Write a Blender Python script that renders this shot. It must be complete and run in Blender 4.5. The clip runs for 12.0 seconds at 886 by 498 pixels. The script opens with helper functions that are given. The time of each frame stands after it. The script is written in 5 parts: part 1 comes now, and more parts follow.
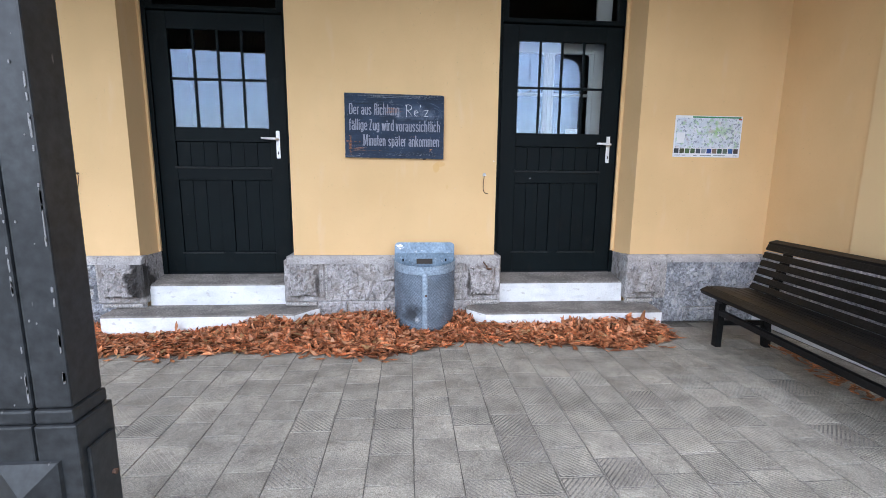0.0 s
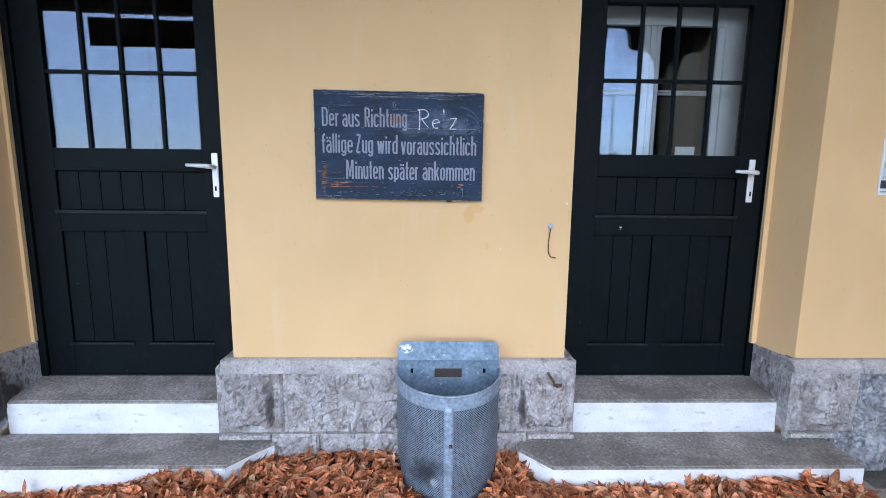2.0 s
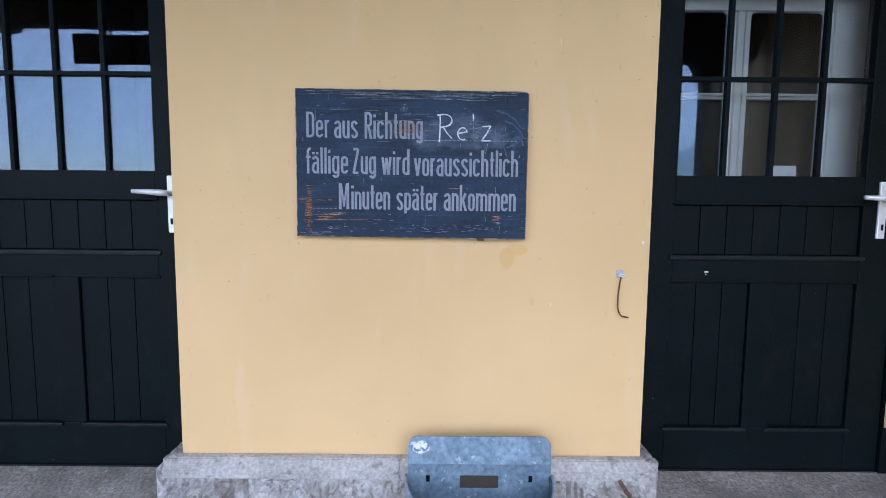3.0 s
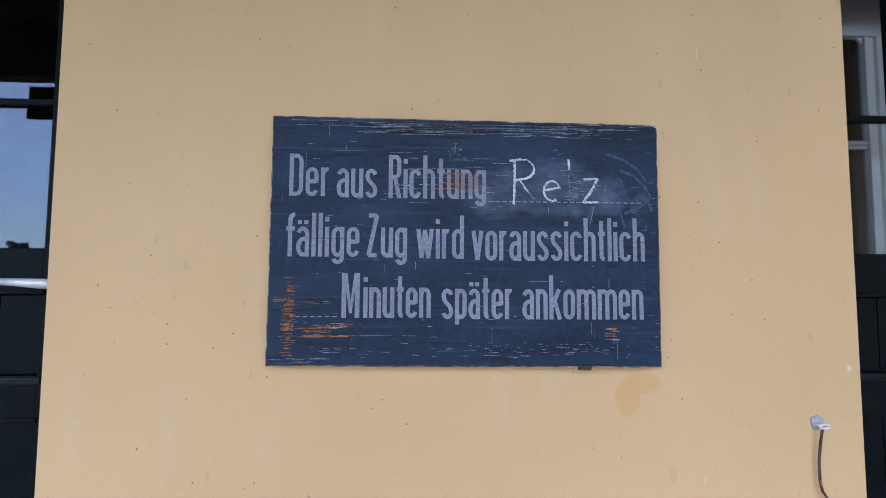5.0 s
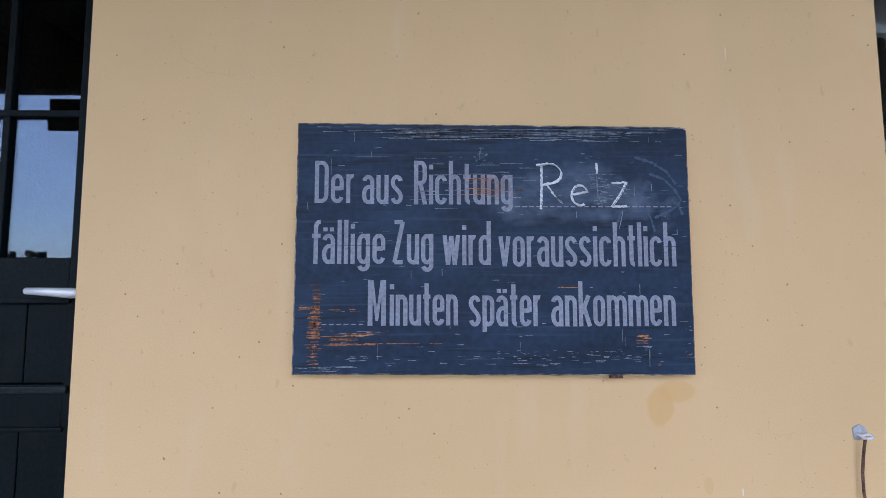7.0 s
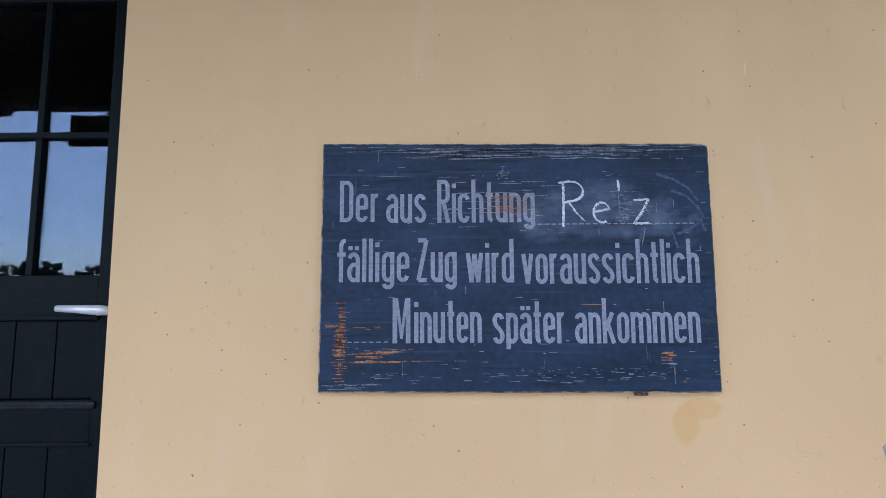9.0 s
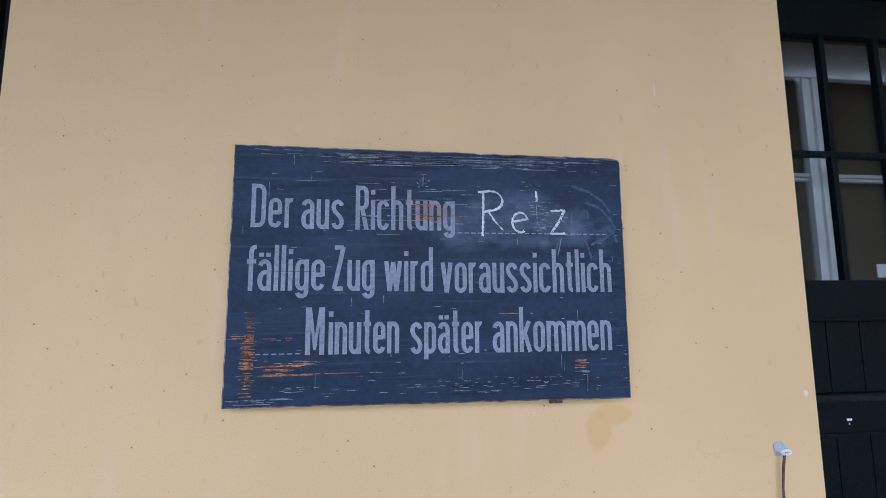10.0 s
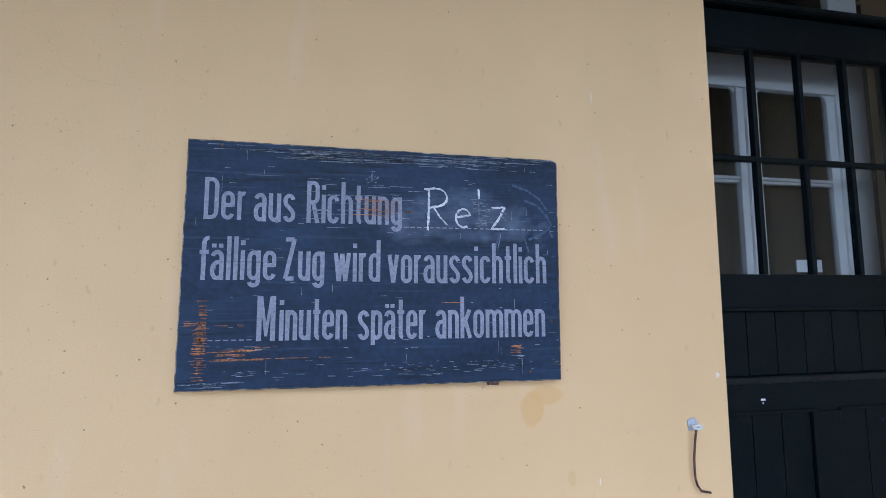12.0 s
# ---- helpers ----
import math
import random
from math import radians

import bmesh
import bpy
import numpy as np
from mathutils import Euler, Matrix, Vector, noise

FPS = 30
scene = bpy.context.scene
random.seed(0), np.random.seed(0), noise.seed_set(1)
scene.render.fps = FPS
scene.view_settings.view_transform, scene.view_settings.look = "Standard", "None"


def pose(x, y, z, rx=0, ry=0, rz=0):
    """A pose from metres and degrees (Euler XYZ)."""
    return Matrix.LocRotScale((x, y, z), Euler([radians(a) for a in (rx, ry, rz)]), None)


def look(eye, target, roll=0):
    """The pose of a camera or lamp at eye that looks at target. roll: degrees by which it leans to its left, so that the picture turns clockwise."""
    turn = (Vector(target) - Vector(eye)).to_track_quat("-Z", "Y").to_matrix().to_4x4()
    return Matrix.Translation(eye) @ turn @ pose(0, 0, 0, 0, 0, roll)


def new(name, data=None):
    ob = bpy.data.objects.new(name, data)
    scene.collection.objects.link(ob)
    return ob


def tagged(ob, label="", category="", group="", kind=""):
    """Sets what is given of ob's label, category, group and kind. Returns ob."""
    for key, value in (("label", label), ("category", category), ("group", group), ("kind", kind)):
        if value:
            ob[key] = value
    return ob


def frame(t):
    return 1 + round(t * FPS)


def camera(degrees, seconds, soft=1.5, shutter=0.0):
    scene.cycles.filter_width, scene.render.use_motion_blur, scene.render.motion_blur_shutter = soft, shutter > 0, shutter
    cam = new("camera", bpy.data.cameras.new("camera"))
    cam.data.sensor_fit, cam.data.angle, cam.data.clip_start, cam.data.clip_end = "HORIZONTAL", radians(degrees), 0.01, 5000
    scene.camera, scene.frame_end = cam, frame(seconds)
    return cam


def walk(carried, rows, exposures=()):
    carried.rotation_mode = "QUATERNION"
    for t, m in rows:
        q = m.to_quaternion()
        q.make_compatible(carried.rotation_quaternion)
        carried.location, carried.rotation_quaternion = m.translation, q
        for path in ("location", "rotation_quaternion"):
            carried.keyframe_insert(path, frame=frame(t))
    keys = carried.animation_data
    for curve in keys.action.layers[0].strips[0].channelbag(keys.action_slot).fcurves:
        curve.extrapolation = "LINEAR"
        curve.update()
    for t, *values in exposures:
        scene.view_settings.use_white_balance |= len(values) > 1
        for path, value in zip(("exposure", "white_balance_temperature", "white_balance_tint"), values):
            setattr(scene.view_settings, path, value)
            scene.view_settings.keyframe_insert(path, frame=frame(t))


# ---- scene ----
cam = camera(90.1, 12.0, soft=0.75)
PATH = [
    (0, (0.154, -3.468, 1.175), (0.308, -1.5, 0.857), 0.6),
    (0.5, (0.205, -3.138, 1.194), (0.348, -1.168, 0.884), 0.6),
    (1, (0.19, -2.764, 1.217), (0.312, -0.791, 0.919), 0.5),
    (1.5, (0.162, -2.397, 1.233), (0.253, -0.42, 0.945), 0.5),
    (2, (0.197, -2.023, 1.375), (0.247, -0.043, 1.098), 0.6),
    (2.5, (0.187, -1.744, 1.382), (0.206, 0.242, 1.147), 0.5),
    (3, (0.15, -1.461, 1.398), (0.153, 0.532, 1.235), 0.5),
    (3.5, (0.112, -1.223, 1.414), (0.096, 0.777, 1.369), 0.4),
    (3.7, (0.078, -1.151, 1.416), (0.068, 0.849, 1.424), 0.4),
    (5.3, (-0.032, -0.834, 1.49), (0.06, 1.159, 1.617), 0.1),
    (5.5, (-0.032, -0.827, 1.488), (0.063, 1.166, 1.618), 0.0),
    (6, (-0.052, -0.83, 1.489), (0.014, 1.164, 1.636), -0.0),
    (6.5, (-0.06, -0.839, 1.486), (-0.024, 1.156, 1.631), -0.1),
    (8.5, (-0.064, -0.864, 1.49), (-0.027, 1.128, 1.672), -0.2),
    (9, (-0.088, -0.859, 1.503), (-0.092, 1.132, 1.691), -0.4),
    (9.5, (-0.061, -0.853, 1.501), (0.029, 1.134, 1.707), -0.4),
    (10, (-0.032, -0.847, 1.502), (0.195, 1.127, 1.73), -0.4),
    (10.5, (-0.002, -0.854, 1.51), (0.319, 1.106, 1.744), -0.3),
    (11, (-0.01, -0.858, 1.503), (0.286, 1.105, 1.743), -0.4),
    (11.5, (-0.001, -0.88, 1.489), (0.34, 1.082, 1.681), -0.4),
    (12, (0.011, -0.912, 1.499), (0.362, 1.048, 1.688), -0.1),
]
walk(cam, [(t, look(eye, target, roll)) for t, eye, target, roll in PATH], [(0.0, 1.63, 6080, 13), (2.5, 1.56, 5600, 12), (5.5, 1.27, 5580, 16), (9.0, 1.32, 5430, 15), (12.0, 1.38, 5250, 14)])

# ---- light ----
SUN_EL, SUN_ROT = 43.3, 191.3
world = bpy.data.worlds.new("overcast_sky")
scene.world = world
world.use_nodes = True
wn = world.node_tree.nodes
sky = wn.new("ShaderNodeTexSky")
sky.sky_type, sky.sun_disc = "NISHITA", False
sky.sun_elevation, sky.sun_rotation = radians(SUN_EL), radians(SUN_ROT)
sky.air_density, sky.dust_density, sky.ozone_density = 1.0, 0.6, 1.5
world.node_tree.links.new(sky.outputs[0], wn["Background"].inputs[0])
wn["Background"].inputs[1].default_value = 0.115
sun = new("sun", bpy.data.lights.new("sun", "SUN"))
sun.data.energy, sun.data.angle, sun.data.color = 1.35, radians(100), (1.0, 0.98, 0.95)
sun.matrix_world = look((-2.0, -10.0, 9.6), (0, 0, 0))


# ---- materials ----
def mat(name, base, rough=0.8, var=0.15, scale=6.0, fine=60.0, bump=0.2, metal=0.0, tint=None, spec=0.5, per=None, per_amount=0.3, dist=0.01):
    """Principled surface with two scales of colour variation and fine relief. per: 'object' or 'island' varies pieces."""
    m = bpy.data.materials.new(name)
    m.use_nodes = True
    nt = m.node_tree
    n, l = nt.nodes, nt.links
    b = n["Principled BSDF"]
    b.inputs["Roughness"].default_value = rough
    b.inputs["Metallic"].default_value = metal
    b.inputs["Specular IOR Level"].default_value = spec
    geo = n.new("ShaderNodeNewGeometry")
    src = geo.outputs["Position"]
    big, small = n.new("ShaderNodeTexNoise"), n.new("ShaderNodeTexNoise")
    for node, s, d in ((big, scale, 5.0), (small, fine, 8.0)):
        node.inputs["Scale"].default_value, node.inputs["Detail"].default_value = s, d
        l.new(src, node.inputs["Vector"])
    lo = [c * (1 - var) for c in base]
    hi = [min(1, c * (1 + var)) for c in (tint or base)]
    r1 = n.new("ShaderNodeValToRGB")
    r1.color_ramp.elements[0].position, r1.color_ramp.elements[1].position = 0.3, 0.7
    r1.color_ramp.elements[0].color, r1.color_ramp.elements[1].color = (*lo, 1), (*hi, 1)
    l.new(big.outputs["Fac"], r1.inputs[0])
    mul = n.new("ShaderNodeMix")
    mul.data_type, mul.blend_type = "RGBA", "OVERLAY"
    mul.inputs["Factor"].default_value = min(1.0, var * 2.0)
    l.new(r1.outputs[0], mul.inputs["A"])
    grey = n.new("ShaderNodeValToRGB")
    grey.color_ramp.elements[0].position, grey.color_ramp.elements[1].position = 0.3, 0.7
    l.new(small.outputs["Fac"], grey.inputs[0])
    l.new(grey.outputs[0], mul.inputs["B"])
    out = mul.outputs["Result"]
    if per:
        hsv = n.new("ShaderNodeHueSaturation")
        if per == "object":
            rnd = n.new("ShaderNodeObjectInfo").outputs["Random"]
        else:
            rnd = geo.outputs["Random Per Island"]
        mr = n.new("ShaderNodeMapRange")
        mr.inputs["To Min"].default_value, mr.inputs["To Max"].default_value = 1 - per_amount, 1 + per_amount
        l.new(rnd, mr.inputs["Value"])
        l.new(mr.outputs[0], hsv.inputs["Value"])
        l.new(out, hsv.inputs["Color"])
        out = hsv.outputs[0]
    l.new(out, b.inputs["Base Color"])
    bp = n.new("ShaderNodeBump")
    bp.inputs["Strength"].default_value, bp.inputs["Distance"].default_value = bump, dist
    l.new(small.outputs["Fac"], bp.inputs["Height"])
    l.new(bp.outputs[0], b.inputs["Normal"])
    return m


def over(m, colour, mask_build, rough=None):
    """Lays a second colour over the base of m where mask_build(nodes, links) gives a value."""
    n, l = m.node_tree.nodes, m.node_tree.links
    b = n["Principled BSDF"]
    old = b.inputs["Base Color"].links[0].from_socket
    mask = mask_build(n, l)
    mx = n.new("ShaderNodeMix")
    mx.data_type = "RGBA"
    l.new(mask, mx.inputs["Factor"])
    l.new(old, mx.inputs["A"])
    mx.inputs["B"].default_value = (*colour, 1)
    l.new(mx.outputs["Result"], b.inputs["Base Color"])
    return m


def noise_mask(scale, lo, hi, amount=1.0, stretch=(1, 1, 1), detail=6.0):
    def build(n, l):
        g = n.new("ShaderNodeNewGeometry")
        mp = n.new("ShaderNodeMapping")
        mp.inputs["Scale"].default_value = stretch
        l.new(g.outputs["Position"], mp.inputs["Vector"])
        t = n.new("ShaderNodeTexNoise")
        t.inputs["Scale"].default_value, t.inputs["Detail"].default_value = scale, detail
        l.new(mp.outputs[0], t.inputs["Vector"])
        r = n.new("ShaderNodeMapRange")
        r.inputs["From Min"].default_value, r.inputs["From Max"].default_value, r.inputs["To Max"].default_value = lo, hi, amount
        l.new(t.outputs["Fac"], r.inputs["Value"])
        return r.outputs[0]
    return build


def speck_mask(scale, size, amount=1.0):
    """Small separate specks."""
    def build(n, l):
        g = n.new("ShaderNodeNewGeometry")
        v = n.new("ShaderNodeTexVoronoi")
        v.inputs["Scale"].default_value = scale
        l.new(g.outputs["Position"], v.inputs["Vector"])
        r = n.new("ShaderNodeMapRange")
        r.inputs["From Min"].default_value, r.inputs["From Max"].default_value = size, size * 0.6
        r.inputs["To Max"].default_value = amount
        l.new(v.outputs["Distance"], r.inputs["Value"])
        return r.outputs[0]
    return build


def spot_mask(centre, radii, rag=0.5, amount=1.0, scale=25.0, edge=0.25):
    """One patch of its own ragged shape, for stains and painted edge shade."""
    def build(n, l):
        g = n.new("ShaderNodeNewGeometry")
        sub = n.new("ShaderNodeVectorMath")
        sub.operation = "SUBTRACT"
        l.new(g.outputs["Position"], sub.inputs[0])
        sub.inputs[1].default_value = centre
        div = n.new("ShaderNodeVectorMath")
        div.operation = "DIVIDE"
        l.new(sub.outputs[0], div.inputs[0])
        div.inputs[1].default_value = radii
        ln = n.new("ShaderNodeVectorMath")
        ln.operation = "LENGTH"
        l.new(div.outputs[0], ln.inputs[0])
        t = n.new("ShaderNodeTexNoise")
        t.inputs["Scale"].default_value, t.inputs["Detail"].default_value = scale, 5.0
        l.new(g.outputs["Position"], t.inputs["Vector"])
        ma = n.new("ShaderNodeMath")
        ma.operation = "MULTIPLY_ADD"
        l.new(t.outputs["Fac"], ma.inputs[0])
        ma.inputs[1].default_value = rag * 2
        l.new(ln.outputs["Value"], ma.inputs[2])
        r = n.new("ShaderNodeMapRange")
        r.inputs["From Min"].default_value, r.inputs["From Max"].default_value = 1 + rag, 1 + rag - edge
        r.inputs["To Max"].default_value = amount
        l.new(ma.outputs[0], r.inputs["Value"])
        return r.outputs[0]
    return build


def both(a, b):
    """Product of two masks."""
    def build(n, l):
        m = n.new("ShaderNodeMath")
        m.operation = "MULTIPLY"
        l.new(a(n, l), m.inputs[0])
        l.new(b(n, l), m.inputs[1])
        return m.outputs[0]
    return build


def crack_mask(scale, width, amount):
    """Hairlines along the borders of large uneven cells."""
    def build(n, l):
        g, t, add, v, r = n.new("ShaderNodeNewGeometry"), n.new("ShaderNodeTexNoise"), n.new("ShaderNodeVectorMath"), n.new("ShaderNodeTexVoronoi"), n.new("ShaderNodeMapRange")
        t.inputs["Scale"].default_value, t.inputs["Detail"].default_value = 5.0, 6.0
        l.new(g.outputs["Position"], t.inputs["Vector"])
        add.operation = "MULTIPLY_ADD"
        l.new(t.outputs["Color"], add.inputs[0])
        add.inputs[1].default_value = (0.35, 0.35, 0.35)
        l.new(g.outputs["Position"], add.inputs[2])
        v.feature, v.inputs["Scale"].default_value = "DISTANCE_TO_EDGE", scale
        l.new(add.outputs[0], v.inputs["Vector"])
        r.inputs["From Min"].default_value, r.inputs["From Max"].default_value, r.inputs["To Max"].default_value = width, width * 0.3, amount
        l.new(v.outputs["Distance"], r.inputs["Value"])
        return r.outputs[0]
    return build


PLASTER = mat("ochre_plaster", (0.735, 0.484, 0.232), 0.9, 0.04, 1.3, 420, 0.02, tint=(0.76, 0.510, 0.255), dist=0.004)
over(PLASTER, (0.68, 0.465, 0.23), noise_mask(4.0, 0.52, 0.75, 0.5, (1, 1, 0.35)))
over(PLASTER, (0.16, 0.10, 0.05), speck_mask(17.0, 0.040, 0.7))
over(PLASTER, (0.55, 0.375, 0.19), both(crack_mask(1.3, 0.0025, 0.4), noise_mask(2.3, 0.56, 0.63)))
over(PLASTER, (0.56, 0.38, 0.19), noise_mask(55, 0.66, 0.72, 0.4, (1, 1, 0.5)))
over(PLASTER, (0.30, 0.20, 0.11), speck_mask(52.0, 0.07, 0.6))
over(PLASTER, (0.20, 0.13, 0.07), both(speck_mask(34.0, 0.075, 0.8), noise_mask(6, 0.50, 0.56)))
over(PLASTER, (0.78, 0.62, 0.45), noise_mask(7, 0.60, 0.72, 0.16, (1.5, 1, 0.3)))
over(PLASTER, (0.70, 0.42, 0.16), spot_mask((0.398, 0.0, 1.279), (0.040, 0.3, 0.022), 0.35, 0.65, 22))
over(PLASTER, (0.70, 0.42, 0.16), spot_mask((0.365, 0.0, 1.252), (0.029, 0.3, 0.040), 0.35, 0.75, 26))
over(PLASTER, (0.66, 0.40, 0.15), spot_mask((0.450, 0.0, 1.105), (0.010, 0.3, 0.018), 0.4, 0.35, 40))
over(PLASTER, (0.82, 0.74, 0.64), spot_mask((0.524, 0.0, 1.945), (0.0016, 0.3, 0.016), 0.3, 0.5, 90))
over(PLASTER, (0.82, 0.78, 0.74), spot_mask((0.515, 0.0, 1.093), (0.0016, 0.3, 0.008), 0.3, 0.7, 90))
over(PLASTER, (0.80, 0.74, 0.66), spot_mask((0.815, 0.0, 1.306), (0.006, 0.3, 0.007), 0.4, 0.6, 90))
PLASTER_PALE = mat("pale_ochre_plaster", (0.76, 0.54, 0.285), 0.9, 0.035, 1.5, 420, 0.02, dist=0.004)
STONE = mat("grey_stone", (0.33, 0.305, 0.295), 0.88, 0.16, 9, 70, 0.6, tint=(0.42, 0.395, 0.385), per="object", per_amount=0.14, dist=0.012)
over(STONE, (0.54, 0.52, 0.50), noise_mask(9, 0.56, 0.68, 0.3, (1, 1, 0.7), 10.0))
over(STONE, (0.62, 0.60, 0.59), noise_mask(22, 0.57, 0.66, 0.45, (1.3, 1, 0.6), 12.0))
over(STONE, (0.13, 0.12, 0.115), noise_mask(13, 0.60, 0.72, 0.3, (1, 1, 0.8), 10.0))
over(STONE, (0.085, 0.073, 0.062), noise_mask(26, 0.56, 0.64, 0.65, (1.5, 1, 0.55), 12.0))
over(STONE, (0.22, 0.185, 0.15), noise_mask(8, 0.52, 0.66, 0.5, (1, 1, 1), 8.0))
over(STONE, (0.018, 0.015, 0.013), spot_mask((-1.885, -0.02, 0.37), (0.10, 0.16, 0.17), 0.5, 0.9, 14))
STONE_BLUE = mat("bluish_grey_stone", (0.20, 0.207, 0.225), 0.88, 0.25, 5, 60, 0.6, tint=(0.30, 0.302, 0.318), per="object", per_amount=0.12, dist=0.01)
over(STONE_BLUE, (0.47, 0.46, 0.46), noise_mask(10, 0.55, 0.66, 0.5, (1, 1, 0.7), 10.0))
over(STONE_BLUE, (0.56, 0.55, 0.54), noise_mask(23, 0.58, 0.61, 0.6, (1, 1, 0.6), 12.0))
over(STONE_BLUE, (0.09, 0.09, 0.095), noise_mask(29, 0.60, 0.63, 0.5, (1, 1, 0.6), 12.0))


def hacked(m, scale, strength, dist):
    """Adds a chiselled, broken relief over the fine one."""
    n, l = m.node_tree.nodes, m.node_tree.links
    g, t, add, v, bp = n.new("ShaderNodeNewGeometry"), n.new("ShaderNodeTexNoise"), n.new("ShaderNodeVectorMath"), n.new("ShaderNodeTexVoronoi"), n.new("ShaderNodeBump")
    t.inputs["Scale"].default_value, t.inputs["Detail"].default_value = 14.0, 5.0
    l.new(g.outputs["Position"], t.inputs["Vector"])
    add.operation = "MULTIPLY_ADD"
    l.new(t.outputs["Color"], add.inputs[0])
    add.inputs[1].default_value = (0.09, 0.09, 0.09)
    l.new(g.outputs["Position"], add.inputs[2])
    v.inputs["Scale"].default_value = scale
    mp = n.new("ShaderNodeMapping")
    mp.inputs["Scale"].default_value = (1.15, 1.0, 0.75)
    l.new(add.outputs[0], mp.inputs["Vector"])
    l.new(mp.outputs[0], v.inputs["Vector"])
    bp.inputs["Strength"].default_value, bp.inputs["Distance"].default_value = strength, dist
    l.new(v.outputs["Distance"], bp.inputs["Height"])
    b = n["Principled BSDF"]
    l.new(b.inputs["Normal"].links[0].from_socket, bp.inputs["Normal"])
    l.new(bp.outputs[0], b.inputs["Normal"])


hacked(STONE, 34, 0.4, 0.012)
hacked(STONE_BLUE, 22, 0.5, 0.02)
# undercut shade and dirt of the bosses, painted along their side and lower edges
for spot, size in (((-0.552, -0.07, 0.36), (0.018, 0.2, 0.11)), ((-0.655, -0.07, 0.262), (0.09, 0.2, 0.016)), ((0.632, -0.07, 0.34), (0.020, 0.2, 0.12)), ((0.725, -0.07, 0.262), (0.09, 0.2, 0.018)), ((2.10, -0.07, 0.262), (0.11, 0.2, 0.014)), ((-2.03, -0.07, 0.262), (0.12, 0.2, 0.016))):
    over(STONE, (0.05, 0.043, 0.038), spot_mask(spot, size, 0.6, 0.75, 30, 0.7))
COURSE = mat("smooth_grey_course", (0.38, 0.355, 0.34), 0.9, 0.12, 8, 90, 0.5, tint=(0.46, 0.435, 0.42))
over(COURSE, (0.14, 0.12, 0.105), noise_mask(24, 0.60, 0.68, 0.6, (1, 1, 1), 10.0))
MORTAR = mat("mortar", (0.38, 0.355, 0.335), 0.95, 0.25, 12, 90, 0.6)
WHITE_STEP = mat("white_step_paint", (0.74, 0.74, 0.73), 0.75, 0.07, 7, 90, 0.35)
over(WHITE_STEP, (0.42, 0.44, 0.46), noise_mask(6, 0.54, 0.72, 0.45, (0.6, 1, 1.6), 9.0))
over(WHITE_STEP, (0.42, 0.38, 0.35), noise_mask(30, 0.61, 0.68, 0.55, (0.6, 1, 1.2), 9.0))
TREAD = mat("worn_concrete", (0.20, 0.178, 0.158), 0.9, 0.18, 5, 80, 0.5, tint=(0.27, 0.245, 0.22))
over(TREAD, (0.40, 0.385, 0.37), noise_mask(40, 0.62, 0.68, 0.6, (1, 1, 1), 6.0))
over(TREAD, (0.13, 0.12, 0.105), noise_mask(5, 0.50, 0.66, 0.6, (0.7, 1.6, 1), 9.0))
PAVER = mat("grey_concrete_paver", (0.285, 0.262, 0.217), 0.85, 0.20, 7, 190, 0.7, tint=(0.345, 0.318, 0.264), per="object", per_amount=0.13, dist=0.005)
over(PAVER, (0.22, 0.20, 0.175), noise_mask(2.2, 0.5, 0.75, 0.22))
over(PAVER, (0.17, 0.155, 0.13), noise_mask(34, 0.58, 0.66, 0.5, (1, 1, 1), 10.0))
over(PAVER, (0.52, 0.485, 0.42), noise_mask(150, 0.60, 0.66, 0.55, (1, 1, 1), 4.0))
over(PAVER, (0.13, 0.115, 0.095), noise_mask(120, 0.62, 0.68, 0.6, (1, 1, 1), 4.0))
over(PAVER, (0.60, 0.58, 0.54), speck_mask(9.0, 0.035, 0.8))
PAVER_FAR = mat("grey_paver_rest", (0.285, 0.264, 0.226), 0.85, 0.18, 6, 130, 0.4, per="island", per_amount=0.16)
PAVER_GROOVE = mat("dirty_paver_groove", (0.20, 0.185, 0.16), 0.9, 0.3, 5, 150, 0.4, tint=(0.26, 0.24, 0.21), per="object", per_amount=0.2)
JOINT = mat("joint_sand", (0.15, 0.138, 0.12), 0.95, 0.3, 20, 150, 0.5)
GROUND = mat("platform_gravel", (0.27, 0.26, 0.25), 0.9, 0.12, 0.3, 6, 0.05)
DOOR = mat("black_green_door_paint", (0.0035, 0.0065, 0.0075), 0.52, 0.2, 5, 120, 0.10, spec=0.10, dist=0.003)
over(DOOR, (0.20, 0.19, 0.18), speck_mask(8.0, 0.022, 0.7))
over(DOOR, (0.012, 0.0125, 0.0125), noise_mask(14, 0.6, 0.72, 0.5, (1, 1, 0.5)))
# door paint a step paler, for the ledge, lower mouldings and threshold
DOOR_EDGE = mat("paler_door_paint", (0.0075, 0.010, 0.011), 0.5, 0.4, 15, 120, 0.1, spec=0.22)
POST = mat("black_post_paint", (0.021, 0.023, 0.024), 0.42, 0.2, 5, 40, 0.06, spec=0.42)
over(POST, (0.20, 0.19, 0.18), noise_mask(30, 0.70, 0.74, 0.7, (1, 1, 0.3)))
BENCH = mat("black_bench_paint", (0.0065, 0.0065, 0.0065), 0.48, 0.3, 5, 70, 0.15, spec=0.22)
over(BENCH, (0.035, 0.032, 0.030), noise_mask(20, 0.62, 0.75, 0.5, (1, 0.2, 1)))
DARK_WOOD = mat("dark_canopy_wood", (0.06, 0.045, 0.035), 0.7, 0.3, 4, 50, 0.3)
WHITE_WOOD = mat("white_inner_frame_paint", (0.70, 0.70, 0.69), 0.55, 0.06, 8, 80, 0.1)
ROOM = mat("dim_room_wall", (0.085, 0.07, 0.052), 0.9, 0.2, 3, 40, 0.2)
